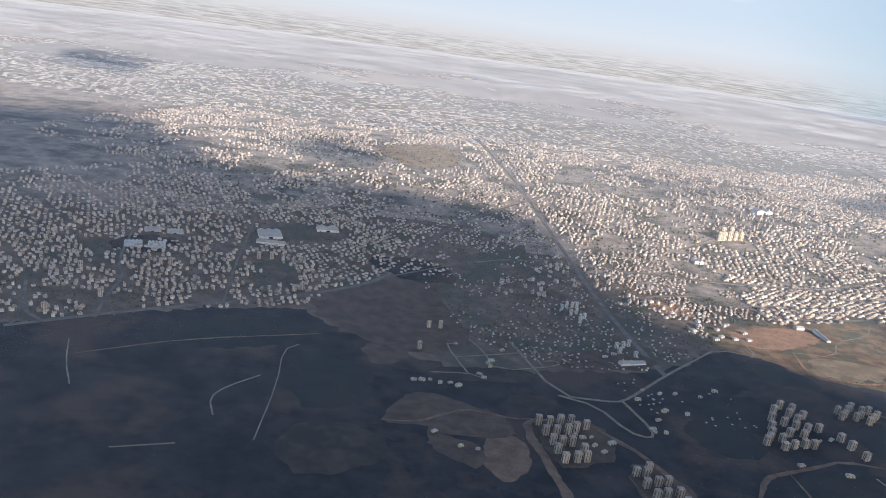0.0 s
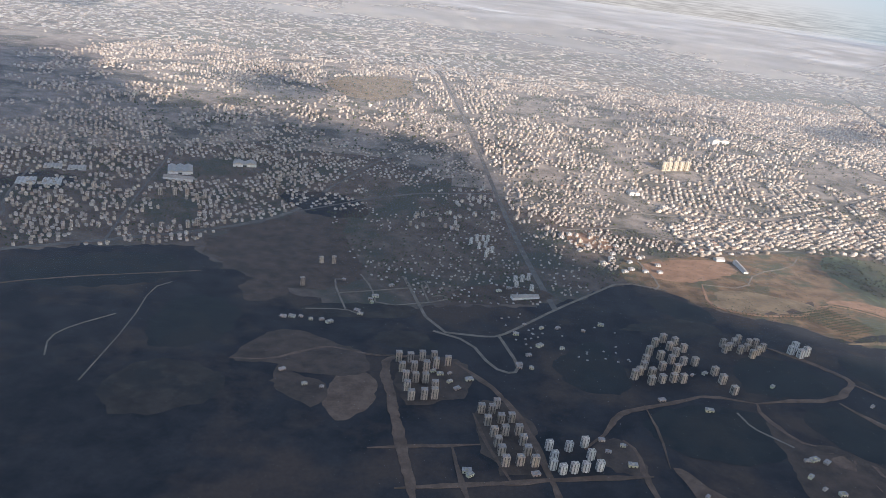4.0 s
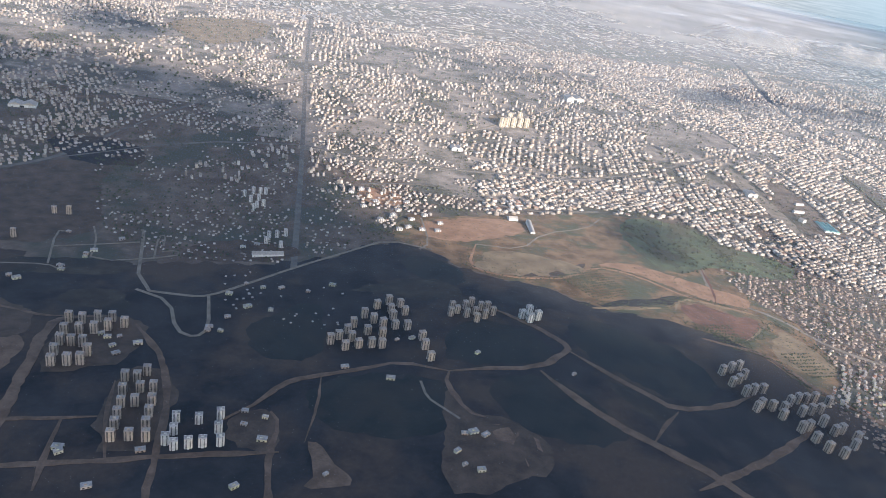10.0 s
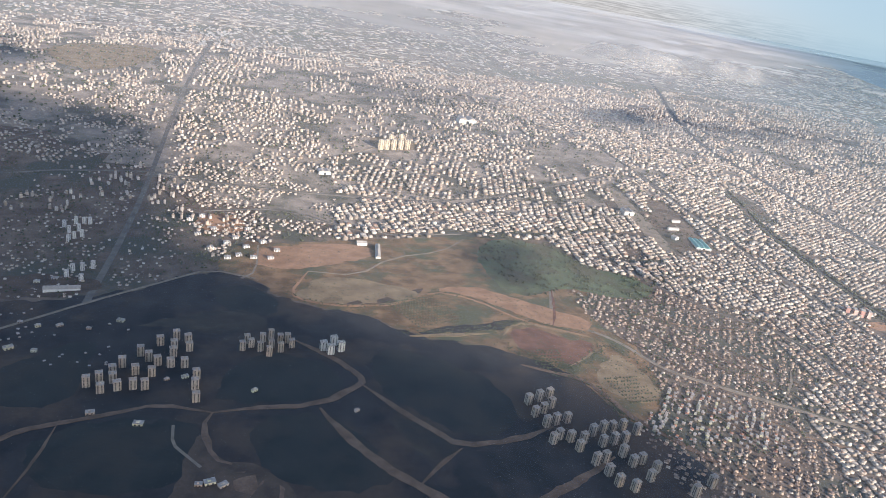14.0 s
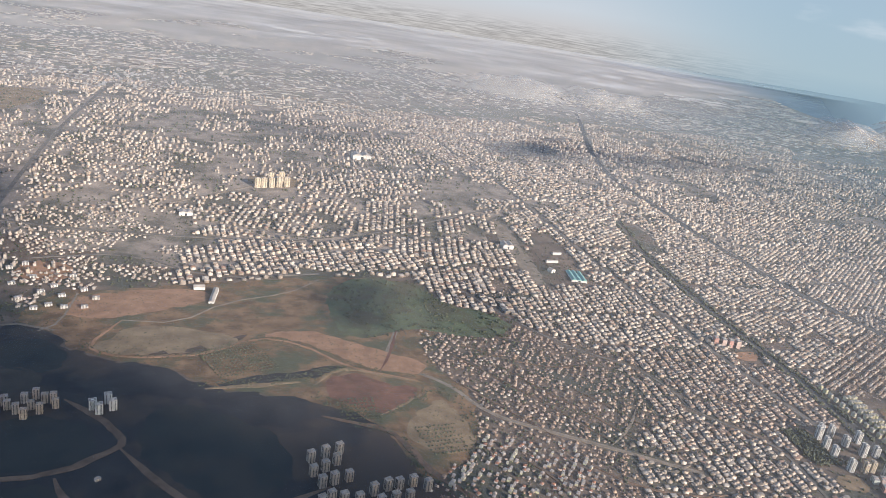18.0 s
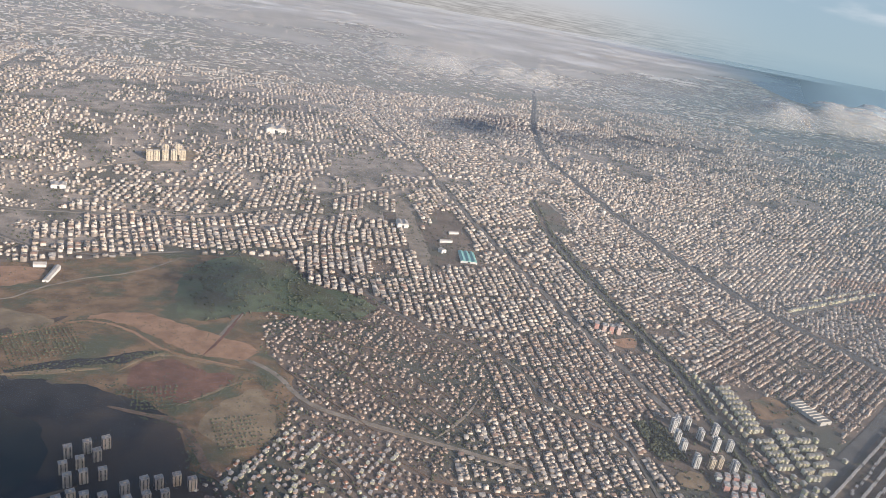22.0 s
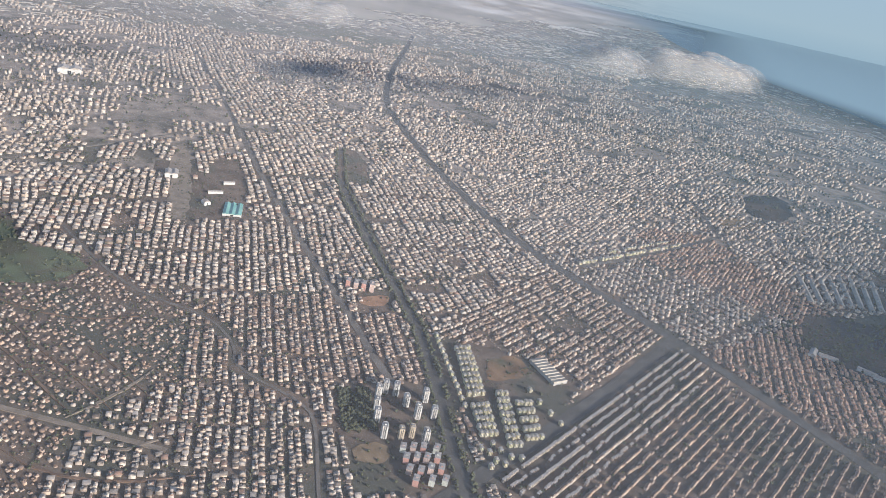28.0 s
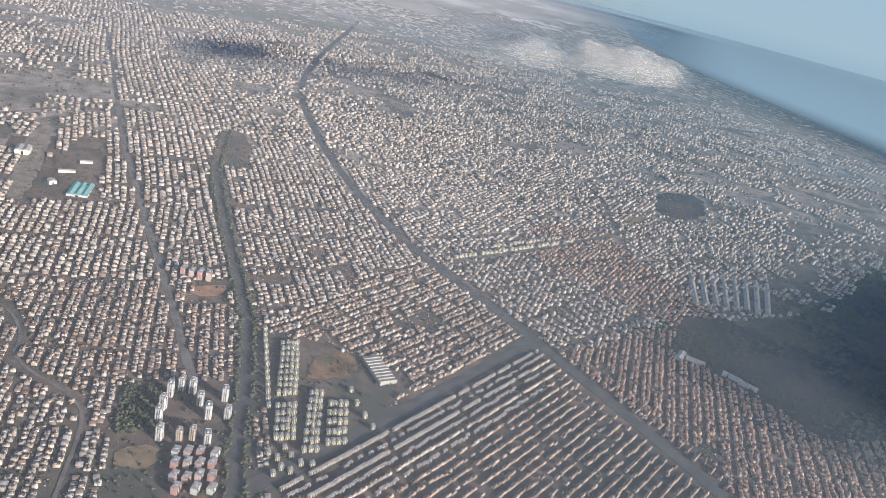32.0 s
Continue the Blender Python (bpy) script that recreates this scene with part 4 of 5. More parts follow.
# orchards: trees in rows
for cx, cy, nx, ny, turn in ((188, 333, 17, 12, 0.5), (240, 293, 10, 7, 0.2), (272, 274, 10, 8, 0.3)):
    a, b = np.meshgrid((np.arange(nx) - nx / 2) * 1.7, (np.arange(ny) - ny / 2) * 2.6)
    a, b = a.ravel() + rng.normal(0, 0.15, a.size), b.ravel() + rng.normal(0, 0.15, a.size)
    plant("orchard trees planted in rows", cx + a * math.cos(turn) - b * math.sin(turn), cy + a * math.sin(turn) + b * math.cos(turn), 0.6, 1.0)


# ---------------------------------------------------------------- blocks of flats
def part(name, form, mats, parent=None, label=""):
    v, f, m = form
    return link_mesh(name, v, f, mats, m, parent, label)


def shared(name, me, parent, at, scale=(1, 1, 1), turn=0.0):
    ob = new(name, me)
    ob.parent = parent
    ob.location, ob.scale, ob.rotation_euler = at, scale, (0, 0, turn)
    return ob


def window_stack(wide, storeys, storey, z0):
    """One column of windows, a pane a storey, standing a little proud with its sill."""
    parts = []
    for k in range(storeys):
        z = z0 + k * storey
        parts.append(box(-wide / 2, wide / 2, -0.03, 0.03, z + storey * 0.28, z + storey * 0.85, 0, 0))
    return join(*parts)


def balcony_stack(wide, deep, storeys, storey, z0):
    parts = []
    for k in range(storeys):
        z = z0 + k * storey
        parts.append(box(-wide / 2, wide / 2, -deep, 0, z, z + storey * 0.36, 0, 0))
    return join(*parts)


def tower(mat, w, d, h, storeys, label, notch=0.22):
    """A block of flats: a cross-shaped body, stacks of windows and balconies, a roof slab with parapet and a stair head."""
    st = h / storeys
    top = new("apartment_tower")
    tagged(top, label, "apartment tower")
    body = join(box(-w / 2, w / 2, -d / 2 + notch, d / 2 - notch, -1.2, h, 0, 0), box(-w / 2 + notch, w / 2 - notch, -d / 2, -d / 2 + notch, -1.2, h, 0, 0),
                box(-w / 2 + notch, w / 2 - notch, d / 2 - notch, d / 2, -1.2, h, 0, 0))
    part("body", body, [mat], top)
    e = 0.05
    rim = [box(-w / 2 - e, w / 2 + e, -d / 2 + notch - e, d / 2 - notch + e, h + 0.01, h + 0.1, 0, 0)]
    roof = part("roof_slab", join(*rim), [M["slab"]], top)
    part("parapet", join(box(-w / 2, w / 2, -d / 2 + notch, -d / 2 + notch + .08, h + .1, h + .24), box(-w / 2, w / 2, d / 2 - notch - .08, d / 2 - notch, h + .1, h + .24),
                         box(-w / 2, -w / 2 + .08, -d / 2 + notch + .08, d / 2 - notch - .08, h + .1, h + .24), box(w / 2 - .08, w / 2, -d / 2 + notch + .08, d / 2 - notch - .08, h + .1, h + .24)), [mat, mat], roof)
    part("stair_head", join(box(-w * .16, w * .16, -d * .14, d * .14, h + .1, h + .62)), [mat, M["slab"]], roof)
    glass, rail = window_stack(w * 0.16, storeys, st, 0.1), balcony_stack(w * 0.26, 0.16, storeys, st, 0.1)
    gm = part("window_stack", glass, [M["window"]], top)
    gm.location = (-w * .24, -d / 2 - 0.01, 0)
    for x, y, a in ((w * .24, -d / 2 - 0.01, 0), (-w * .24, d / 2 + .01, math.pi), (w * .24, d / 2 + .01, math.pi), (-w / 2 - .01, d * .12, math.pi / 2), (w / 2 + .01, d * .12, math.pi / 2), (-w / 2 - .01, -d * .16, math.pi / 2), (w / 2 + .01, -d * .16, math.pi / 2)):
        shared("window_stack", gm.data, top, (x, y, 0), turn=a)
    bm_ = part("balcony_stack", rail, [mat], top, "stack of rendered balconies")
    bm_.location = (0, -d / 2, 0)
    shared("balcony_stack", bm_.data, top, (0, d / 2, 0), turn=math.pi)
    return top


def slab_block(mat, w, d, h, storeys, label, name="apartment_block", stacks=3):
    """A low long block: body, roof, stair heads, stacks of windows on the long sides."""
    st = h / storeys
    top = new(name)
    tagged(top, label, "apartment block")
    part("body", join(box(-w / 2, w / 2, -d / 2, d / 2, -0.9, h, 0, 0)), [mat], top)
    roof = part("roof", join(box(-w / 2 - .06, w / 2 + .06, -d / 2 - .06, d / 2 + .06, h + .005, h + .09, 0, 0)), [M["slab"]], top)
    part("stair_head", join(box(-w * .1, w * .06, -d * .2, d * .15, h + .09, h + .5)), [mat, M["slab"]], roof)
    first = None
    for k in range(stacks):
        x = (k + 0.5) / stacks * w - w / 2
        for y, a in ((-d / 2 - .01, 0), (d / 2 + .01, math.pi)):
            if first is None:
                first = part("window_stack", window_stack(w / stacks * 0.5, storeys, st, 0.05), [M["window"]], top)
                first.location = (x, y, 0)
            else:
                shared("window_stack", first.data, top, (x, y, 0), turn=a)
    return top


def set_out(thing, places, turn, group, wobble=0.0, grow=0.0):
    """Copies of one thing over a list of places; the first stands on the first place."""
    q = random.Random(len(places))
    for i, (x, y) in enumerate(places):
        m = pose(x, y, float(height(x, y)), 0, 0, turn + q.uniform(-wobble, wobble))
        if i == 0:
            ob = thing
            ob.matrix_basis = m
        else:
            ob = copy_thing(thing, m)
        s = 1 + q.uniform(-grow, grow)
        ob.scale = (1, 1, s)
        ob["group"] = group
    occupy(np.array([p[0] for p in places]), np.array([p[1] for p in places]), 2)


set_out(tower(M["tower"], 2.6, 2.4, 4.4, 13, "beige thirteen-storey apartment tower standing on bare ground"),
        [(-40, 255), (-35, 255), (-30, 257), (-25, 258), (-19, 254), (-38, 246), (-33, 247), (-28, 248), (-24, 251), (-36, 238), (-32, 238), (-28, 238), (-35, 231), (-24, 232), (-33, 224), (-28, 225), (-24, 226)], 8, "towers by the quarry", 4, 0.06)
set_out(tower(M["tower"], 2.5, 2.3, 3.9, 11, "beige apartment tower in a double row"),
        [(-6, 218), (-2, 218), (0, 222), (-4, 210), (1, 212), (5, 213), (-2, 203), (2, 204), (7, 205), (-1, 197), (8, 199), (0, 192), (9, 193), (1, 186), (6, 187), (11, 187)], 10, "towers in a double row", 4, 0.06)
set_out(tower(M["tower_white"], 2.4, 2.2, 3.7, 11, "pale grey apartment tower round a court", 0.3),
        [(17, 197), (24, 197), (30, 200), (18, 191), (31, 193), (17, 186), (20, 184), (24, 185), (28, 186), (33, 187)], 12, "towers round the court", 5, 0.06)
set_out(tower(M["tower"], 2.6, 2.5, 4.0, 12, "beige apartment tower in a wedge-shaped estate"),
        [(82, 288), (87, 286), (77, 283), (72, 274), (89, 279), (83, 280), (76, 270), (80, 267), (84, 274), (85, 266), (90, 266), (68, 265), (66, 260), (74, 260), (80, 259), (63, 255), (68, 254), (60, 251), (66, 247), (71, 249), (76, 250), (80, 250), (96, 258), (97, 251), (99, 243)], 20, "towers of the wedge estate", 6, 0.1)
set_out(tower(M["tower"], 2.3, 2.2, 3.9, 12, "beige apartment tower in a close cluster"),
        [(110, 287), (112, 284), (116, 289), (119, 292), (116, 281), (109, 281), (123, 289), (126, 289), (120, 277), (124, 281), (128, 285), (120, 284)], 15, "towers of the close cluster", 6, 0.1)
set_out(tower(M["tower_white"], 2.7, 2.6, 4.2, 12, "white apartment tower in a group of four"), [(141, 284), (145, 289), (144, 281), (148, 284)], 20, "four white towers", 3, 0.04)
set_out(tower(M["tower"], 2.5, 2.4, 4.4, 13, "beige-grey apartment tower on a shaded slope"),
        [(221, 253), (226, 256), (231, 259), (230, 252), (226, 248), (222, 245), (225, 239), (229, 241), (234, 243), (232, 231), (242, 236), (247, 239), (251, 240), (256, 242), (261, 240), (237, 231), (234, 226), (244, 230), (249, 232), (254, 234), (238, 219), (242, 221), (225, 229), (228, 232),
         (250, 225), (252, 220), (256, 222), (260, 218), (241, 214), (243, 209), (248, 207), (256, 213), (270, 207), (279, 213)], 24, "towers on the shaded slope", 5, 0.08)
set_out(tower(M["tower"], 2.4, 2.0, 4.0, 10, "beige apartment tower at the edge of the town"),
        [(-281, 297), (-296, 362), (-268, 327), (-261, 391), (-256, 394), (-250, 423), (-245, 425), (-211, 432), (-203, 436), (-196, 440), (-188, 434), (-184, 439), (-177, 387), (-173, 392), (-92, 361), (-85, 362), (-96, 328)], 20, "towers at the town's edge", 15, 0.12)
set_out(tower(M["tower_white"], 2.0, 1.9, 3.6, 9, "white apartment tower beside the highway"),
        [(-6, 411), (-2, 417), (2, 418), (5, 418), (-1, 404), (3, 407), (4, 397), (7, 400), (3, 392), (18, 356), (22, 357), (26, 360), (18, 348), (26, 344)], 15, "towers beside the highway", 5, 0.1)
set_out(tower(M["tower_yellow"], 4.6, 4.0, 8.0, 14, "tall yellow apartment tower on dry ground", 0.5), [(171, 617), (176, 619), (182, 621), (188, 623), (194, 625), (180, 634), (189, 637)], 10, "yellow towers", 0, 0.04)
set_out(tower(M["tower_white"], 3.2, 2.4, 5.6, 12, "white apartment tower beside the broad avenue", 0.3),
        [(457, 271), (473, 268), (456, 281), (457, 288), (459, 296), (463, 300), (467, 298), (470, 291), (473, 283), (479, 294), (480, 283)], 80, "white towers by the avenue", 8, 0.12)
set_out(tower(M["tower_yellow"], 2.6, 2.2, 5.2, 12, "cream-yellow apartment tower beside the broad avenue", 0.3), [(463.5, 270), (468, 271)], 80, "cream towers by the avenue", 3)
set_out(slab_block(M["tower_red"], 3.4, 2.2, 2.6, 6, "salmon-red block of flats"),
        [(463, 263), (467, 263), (471, 263), (463, 257), (467, 257), (463, 251), (467, 250), (471, 257), (471, 251), (475, 251), (475, 257), (476, 262), (475, 245), (470, 245), (464, 245)], 65, "salmon-red blocks", 6, 0.1)
set_out(slab_block(M["tower_red"], 4.4, 2.4, 4.4, 10, "reddish apartment block in a stepped row"), [(459, 392), (463, 390), (467, 389), (471, 388)], 75, "stepped red blocks", 3, 0.08)

set_out(slab_block(M["white_house"], 3.2, 2.2, 1.7, 4, "pale low block of flats on the bare edge of the hill", stacks=2),
        [(64, 414), (71, 424), (85, 413), (90, 427), (75, 393), (86, 382), (91, 387), (99, 385), (82, 403), (93, 400), (101, 409), (110, 398), (108, 386), (55, 435), (61, 441)], 22, "pale blocks at the hill's edge", 14, 0.2)

# flats in close columns beside the avenue: three or four abreast, row behind row
place = []
for (x0, y0), (x1, y1), abreast in (((497, 271), (504, 334), 4), ((507, 264), (513, 298), 3), ((516, 268), (521, 297), 4), ((495.5, 290), (496.5, 345), 1)):
    rows = int((y1 - y0) / 4.2)
    for j in range(rows):
        if abreast == 4 and j == 5:
            continue
        for i in range(abreast):
            f = j / max(rows - 1, 1)
            place.append((x0 + (x1 - x0) * f + i * 2.15 + random.uniform(-.2, .2), y0 + (y1 - y0) * f + i * 0.25 + random.uniform(-.3, .3)))
place += [(495, 252), (498, 255), (501, 253), (505, 257), (497, 260), (502, 261), (494, 262), (509, 256), (500, 265), (533, 284), (531, 292), (535, 277), (530, 301)]
set_out(slab_block(M["cream"], 1.5, 2.0, 2.1, 5, "cream five-storey block of flats in a close column", "flat_block", 2), place, 8, "cream flats in columns", 4, 0.12)

# long terraces beside the diagonal avenue
place, place_low = [], []
ux, uy = math.cos(radians(34)), math.sin(radians(34))
for r in range(27):
    bx, by = 495 + uy * (r * 4.1) + 3, 247 - ux * (r * 4.1) - 2
    k = 0.0
    while k < 168:
        x, y = bx + ux * k, by + uy * k
        if off_line(np.array([x]), np.array([y]), ROADS[3])[0] > 6 and (int(k / 2.5) + r // 2 * 3) % 17 != 4 and x < 676 and y > 170 and random.random() < (0.97 if r % 2 == 0 else 0.8):
            off = random.uniform(-.12, .12) if r % 2 == 0 else random.uniform(-.5, .5)
            (place if r in (0, 2, 4) else place_low).append((x - uy * off, y + ux * off))
        k += 2.5
set_out(slab_block(M["tower"], 2.3, 1.0, 1.5, 4, "pale terrace house in a long row", "terrace_house", 2), place[:110], 34, "long pale terraces", 1, 0.1)
set_out(slab_block(M["brick_wall"], 2.2, 0.95, 1.1, 3, "brownish terrace house in a long row", "terrace_house", 1), place_low[:150], 34, "long brownish terraces", 2, 0.15)
for rest, label, wall, roof, low, high in ((place[110:], "long pale terraces of houses in rows", "wall", "brown_roof", 1.2, 1.7), (place_low[150:], "low brownish houses between the long terraces", "brown_wall", "brown_roof", 0.7, 1.4)):
    rest = np.array(rest)
    n = len(rest)
    ob = build_many("terraces", HOUSE_FORMS[1], rest[:, 0], rest[:, 1], np.full(n, radians(34)) + rng.normal(0, 0.03, n), np.stack([rng.uniform(2.1, 2.5, n), rng.uniform(1.2, 1.7, n), rng.uniform(low, high, n)], 1), [M[wall], M[roof]])
    tagged(ob, label, "terraces", kind="stuff")
# terraces along the cross street
place = [(617 + 3.4 * i, 436 + 1.33 * i) for i in range(30) if i % 7 != 5] + [(650 + 3.4 * i, 456 + 1.33 * i) for i in range(18) if i % 5 != 3]
set_out(slab_block(M["cream"], 2.7, 1.6, 2.1, 5, "pale terrace block along the cross street", stacks=2), place, 21, "terraces along the cross street", 6, 0.25)


# ---------------------------------------------------------------- halls and sheds
def hall(name, label, x, y, turn, w, d, h, wall, roof, bays=3, form="gable", category="hall"):
    """A hall with a roof of gable or saw-tooth bays."""
    if bays == 1 and w > d:
        w, d, turn = d, w, turn + 90
    top = new(name)
    tagged(top, label, category)
    part("wall", join(box(-w / 2, w / 2, -d / 2, d / 2, -1, h, 0, 0)), [M[wall]], top)
    bw = w / bays
    for k in range(bays):
        x0, x1 = -w / 2 + k * bw, -w / 2 + (k + 1) * bw - 0.06
        xm = (x0 + x1) / 2 if form == "gable" else x0 + 0.12
        v = [(x0, -d / 2 - .1, h + .01), (x1, -d / 2 - .1, h + .01), (x1, d / 2 + .1, h + .01), (x0, d / 2 + .1, h + .01), (xm, -d / 2 - .1, h + bw * .22), (xm, d / 2 + .1, h + bw * .22)]
        link_mesh("roof_bay", v, [(0, 1, 4), (2, 3, 5), (1, 2, 5, 4), (3, 0, 4, 5)], [M[roof]], None, top)
    part("door", join(box(-w * .08, w * .08, -d / 2 - .04, -d / 2 + .02, -.2, h * .7, 0, 0)), [M["window"]], top, "dark roller door")
    top.matrix_basis = pose(x, y, float(height(x, y)), 0, 0, turn)
    return top


hall("shed", "long shed with three teal sheet roofs", 399, 477, -4, 11, 18, 1.0, "tower_white", "teal", 3, category="shed")
hall("factory_hall", "big factory hall with a grey saw-tooth roof", 545, 316, 104, 20, 8, 1.6, "steel", "hall_roof", 9, "saw")
hall("school", "long white school building", 166.5, 410, 0, 2.8, 19, 1.8, "tower_white", "plastic", 1, category="building")
hall("school", "small white hall at the town's edge", 157, 422, 12, 6, 4, 1.8, "tower_white", "plastic", 1, category="building")
hall("store", "big white store with a pale roof", 260, 736, 8, 18, 12, 4.5, "tower_white", "plastic", 2, category="store")
hall("store", "white store beside the paved strip", 360, 524, 2, 8, 9, 3, "tower_white", "plastic", 2, category="store")
hall("school", "pale school block beside the sheds", 388, 500, 8, 9, 2.4, 1.6, "tower_white", "slab", 1, category="building")
hall("school", "pale school block on open ground", 396, 515, 8, 7, 2.2, 1.6, "tower_white", "slab", 1, category="building")
hall("school", "small white hall on open ground", 383, 484, 30, 4, 4, 2.0, "tower_white", "plastic", 1, category="building")
hall("warehouse", "wide warehouse with a white roof", -216, 482, 20, 17, 17, 1.6, "tower_white", "plastic", 3, category="warehouse")
hall("warehouse", "long warehouse with a white roof", -211, 465, 5, 20, 6, 1.5, "tower_white", "plastic", 1, category="warehouse")
hall("warehouse", "warehouse with a pale roof", -178, 512, 15, 17, 9, 1.6, "tower_white", "plastic", 2, category="warehouse")
hall("warehouse", "long white hall beside the highway", 21.5, 333, 16, 15, 4, 1.5, "tower_white", "plastic", 1, category="warehouse")
hall("warehouse", "white hall on a dark yard", 128, 546, 12, 9, 7, 2.2, "tower_white", "plastic", 2, category="warehouse")
for i in range(2):
    hall("greenhouse", "blue-grey greenhouse block in a dark field", -289 + i * 13, 416 + i * 6, 22, 11, 13, 0.7, "steel", "steel", 5, category="greenhouse")
for i in range(2):
    hall("greenhouse", "pale greenhouse block beside the houses", -290 + i * 14, 450 + i * 4, 22, 11, 9, 0.7, "steel", "plastic", 5, category="greenhouse")
for i in range(8):
    hall("greenhouse", "long grey greenhouse tunnel beside the wood", 782 + i * 7.2, 418 - i * 2.2, -30 - i * 1.2, 3.4, 62 - 3 * (i % 3), 0.8, "steel", "hall_roof", 1, category="greenhouse")
for i, (x, y, t) in enumerate(((716, 332, 40), (722, 327, -40), (735, 312, -52), (739, 304, -52))):
    hall("hall", "pale low hall in the wood", x, y, t, 10, 4, 1.4, "tower_white", "plastic", 1)

# ---------------------------------------------------------------- single houses
def house(mat, roof, w, d, h, pitched, label):
    top = new("house")
    tagged(top, label, "house")
    part("walls", join(box(-w / 2, w / 2, -d / 2, d / 2, -0.6, h, 0, 0)), [mat], top)
    if pitched:
        v = [(-w * .55, -d * .56, h), (w * .55, -d * .56, h), (w * .55, d * .56, h), (-w * .55, d * .56, h), (-w * .25, 0, h + d * .25), (w * .25, 0, h + d * .25)]
        link_mesh("roof", v, [(3, 2, 1, 0), (0, 1, 5, 4), (2, 3, 4, 5), (1, 2, 5), (3, 0, 4)], [roof], None, top)
    else:
        lid = part("roof", join(box(-w / 2 - .05, w / 2 + .05, -d / 2 - .05, d / 2 + .05, h + .004, h + .08, 0, 0)), [roof], top)
        part("stair_head", join(box(-w * .2, w * .1, -d * .2, d * .15, h + .08, h + .45)), [mat, roof], lid)
    g = part("window", join(box(-.12, .12, -.02, .02, h * .3, h * .72, 0, 0)), [M["window"]], top)
    g.location = (-w * .25, -d / 2 - .005, 0)
    shared("window", g.data, top, (w * .2, -d / 2 - .005, 0))
    shared("window", g.data, top, (w / 2 + .005, 0, 0), turn=math.pi / 2)
    return top


KINDS = [house(M["brick_wall"], M["slab"], 1.2, 0.95, 0.8, False, "small brownish flat-roofed house with a stair head"),
         house(M["white_house"], M["tile"], 1.15, 1.0, 0.65, True, "small white house with a tiled hip roof"),
         house(M["cream"], M["slab"], 1.35, 1.05, 0.95, False, "cream two-storey flat-roofed house")]
used = [False] * 3
for i, (x, y, t) in enumerate(zip(*(a[:300] for a in NEAR))):
    k = (0, 1, 0, 2)[i % 4]
    m = pose(x, y, float(height(x, y)), 0, 0, math.degrees(t))
    if used[k]:
        ob = copy_thing(KINDS[k], m)
    else:
        ob, used[k] = KINDS[k], True
        ob.matrix_basis = m
    ob["group"] = "houses on the slope"
    s = random.uniform(0.85, 1.35)
    ob.scale = (s, s, random.uniform(0.75, 1.05))
for i, (x, y) in enumerate([(-22, 245), (-18, 246), (-18, 239), (-15, 234), (-10, 242), (37, 204), (44, 201), (38, 197), (45, 190), (11, 182), (-11, 179), (86, 256), (92, 258), (67, 234), (84, 228), (12, 255), (17, 255),
                            (109, 199), (112, 200), (116, 199), (106, 190), (108, 184), (113, 182), (-97, 288), (-93, 289), (-89, 290), (-84, 288), (-79, 289), (-75, 287), (-86, 238), (-75, 228), (-68, 227), (-62, 299), (-64, 303),
                            (13, 288), (18, 299), (26, 296), (34, 297), (23, 277), (17, 267), (33, 275), (46, 295), (56, 303), (14, 345), (8, 340), (155, 240), (118, 250), (-50, 338), (-57, 322), (-59, 318), (-58, 314), (-76, 340), (-12, 181), (2, 166), (41, 169), (66, 176), (-25, 247), (12, 258)]):
    ob = copy_thing(KINDS[(2, 0)[i % 2]], pose(x, y, float(height(x, y)), 0, 0, 15 + 30 * math.sin(i * 7)))
    ob["group"] = "houses in the fields"
    ob["label"] = ("cream low house standing alone in the shaded fields", "brownish low house standing in the shaded fields")[i % 2]
    s = 1.9 + 0.5 * math.sin(i * 5)
    ob.scale = (s, s * 0.8, 1.25)

hut_x, hut_y = rng.uniform(6, 62, 70), rng.uniform(262, 312, 70)
hut_ok = [(x, y) for x, y in zip(hut_x, hut_y) if off_line(np.array([x]), np.array([y]), LANES[0][0])[0] > 4 and off_line(np.array([x]), np.array([y]), LANES[1][0])[0] > 4 and drift(np.array([x]), np.array([y]), 12, 5)[0] > 0.42][:40]
for i, (x, y) in enumerate(hut_ok):
    ob = copy_thing(KINDS[0], pose(x, y, float(height(x, y)), 0, 0, 40 * math.sin(i * 3)))
    ob["group"] = "huts in the fields"
    ob["label"] = "small pale hut standing in the shaded fields"
    ob.scale = (0.75, 0.7, 0.6)

# ---------------------------------------------------------------- clouds and haze
def veil(name, colour, build, glowing_through=0.4):
    """Translucent vapour; build wires a node group output for how thick it is."""
    m = bpy.data.materials.new(name)
    m.use_nodes = True
    n, l = m.node_tree.nodes, m.node_tree.links
    n.remove(n["Principled BSDF"])
    geo = n.new("ShaderNodeNewGeometry")
    thick = build(n, l, geo)
    clear, lit, through_, white, both = n.new("ShaderNodeBsdfTransparent"), n.new("ShaderNodeBsdfDiffuse"), n.new("ShaderNodeBsdfTranslucent"), n.new("ShaderNodeMixShader"), n.new("ShaderNodeMixShader")
    lit.inputs[0].default_value = through_.inputs[0].default_value = (*colour, 1)
    white.inputs[0].default_value = glowing_through
    l.new(lit.outputs[0], white.inputs[1])
    l.new(through_.outputs[0], white.inputs[2])
    l.new(thick, both.inputs[0])
    l.new(clear.outputs[0], both.inputs[1])
    l.new(white.outputs[0], both.inputs[2])
    l.new(both.outputs[0], n["Material Output"].inputs[0])
    return m


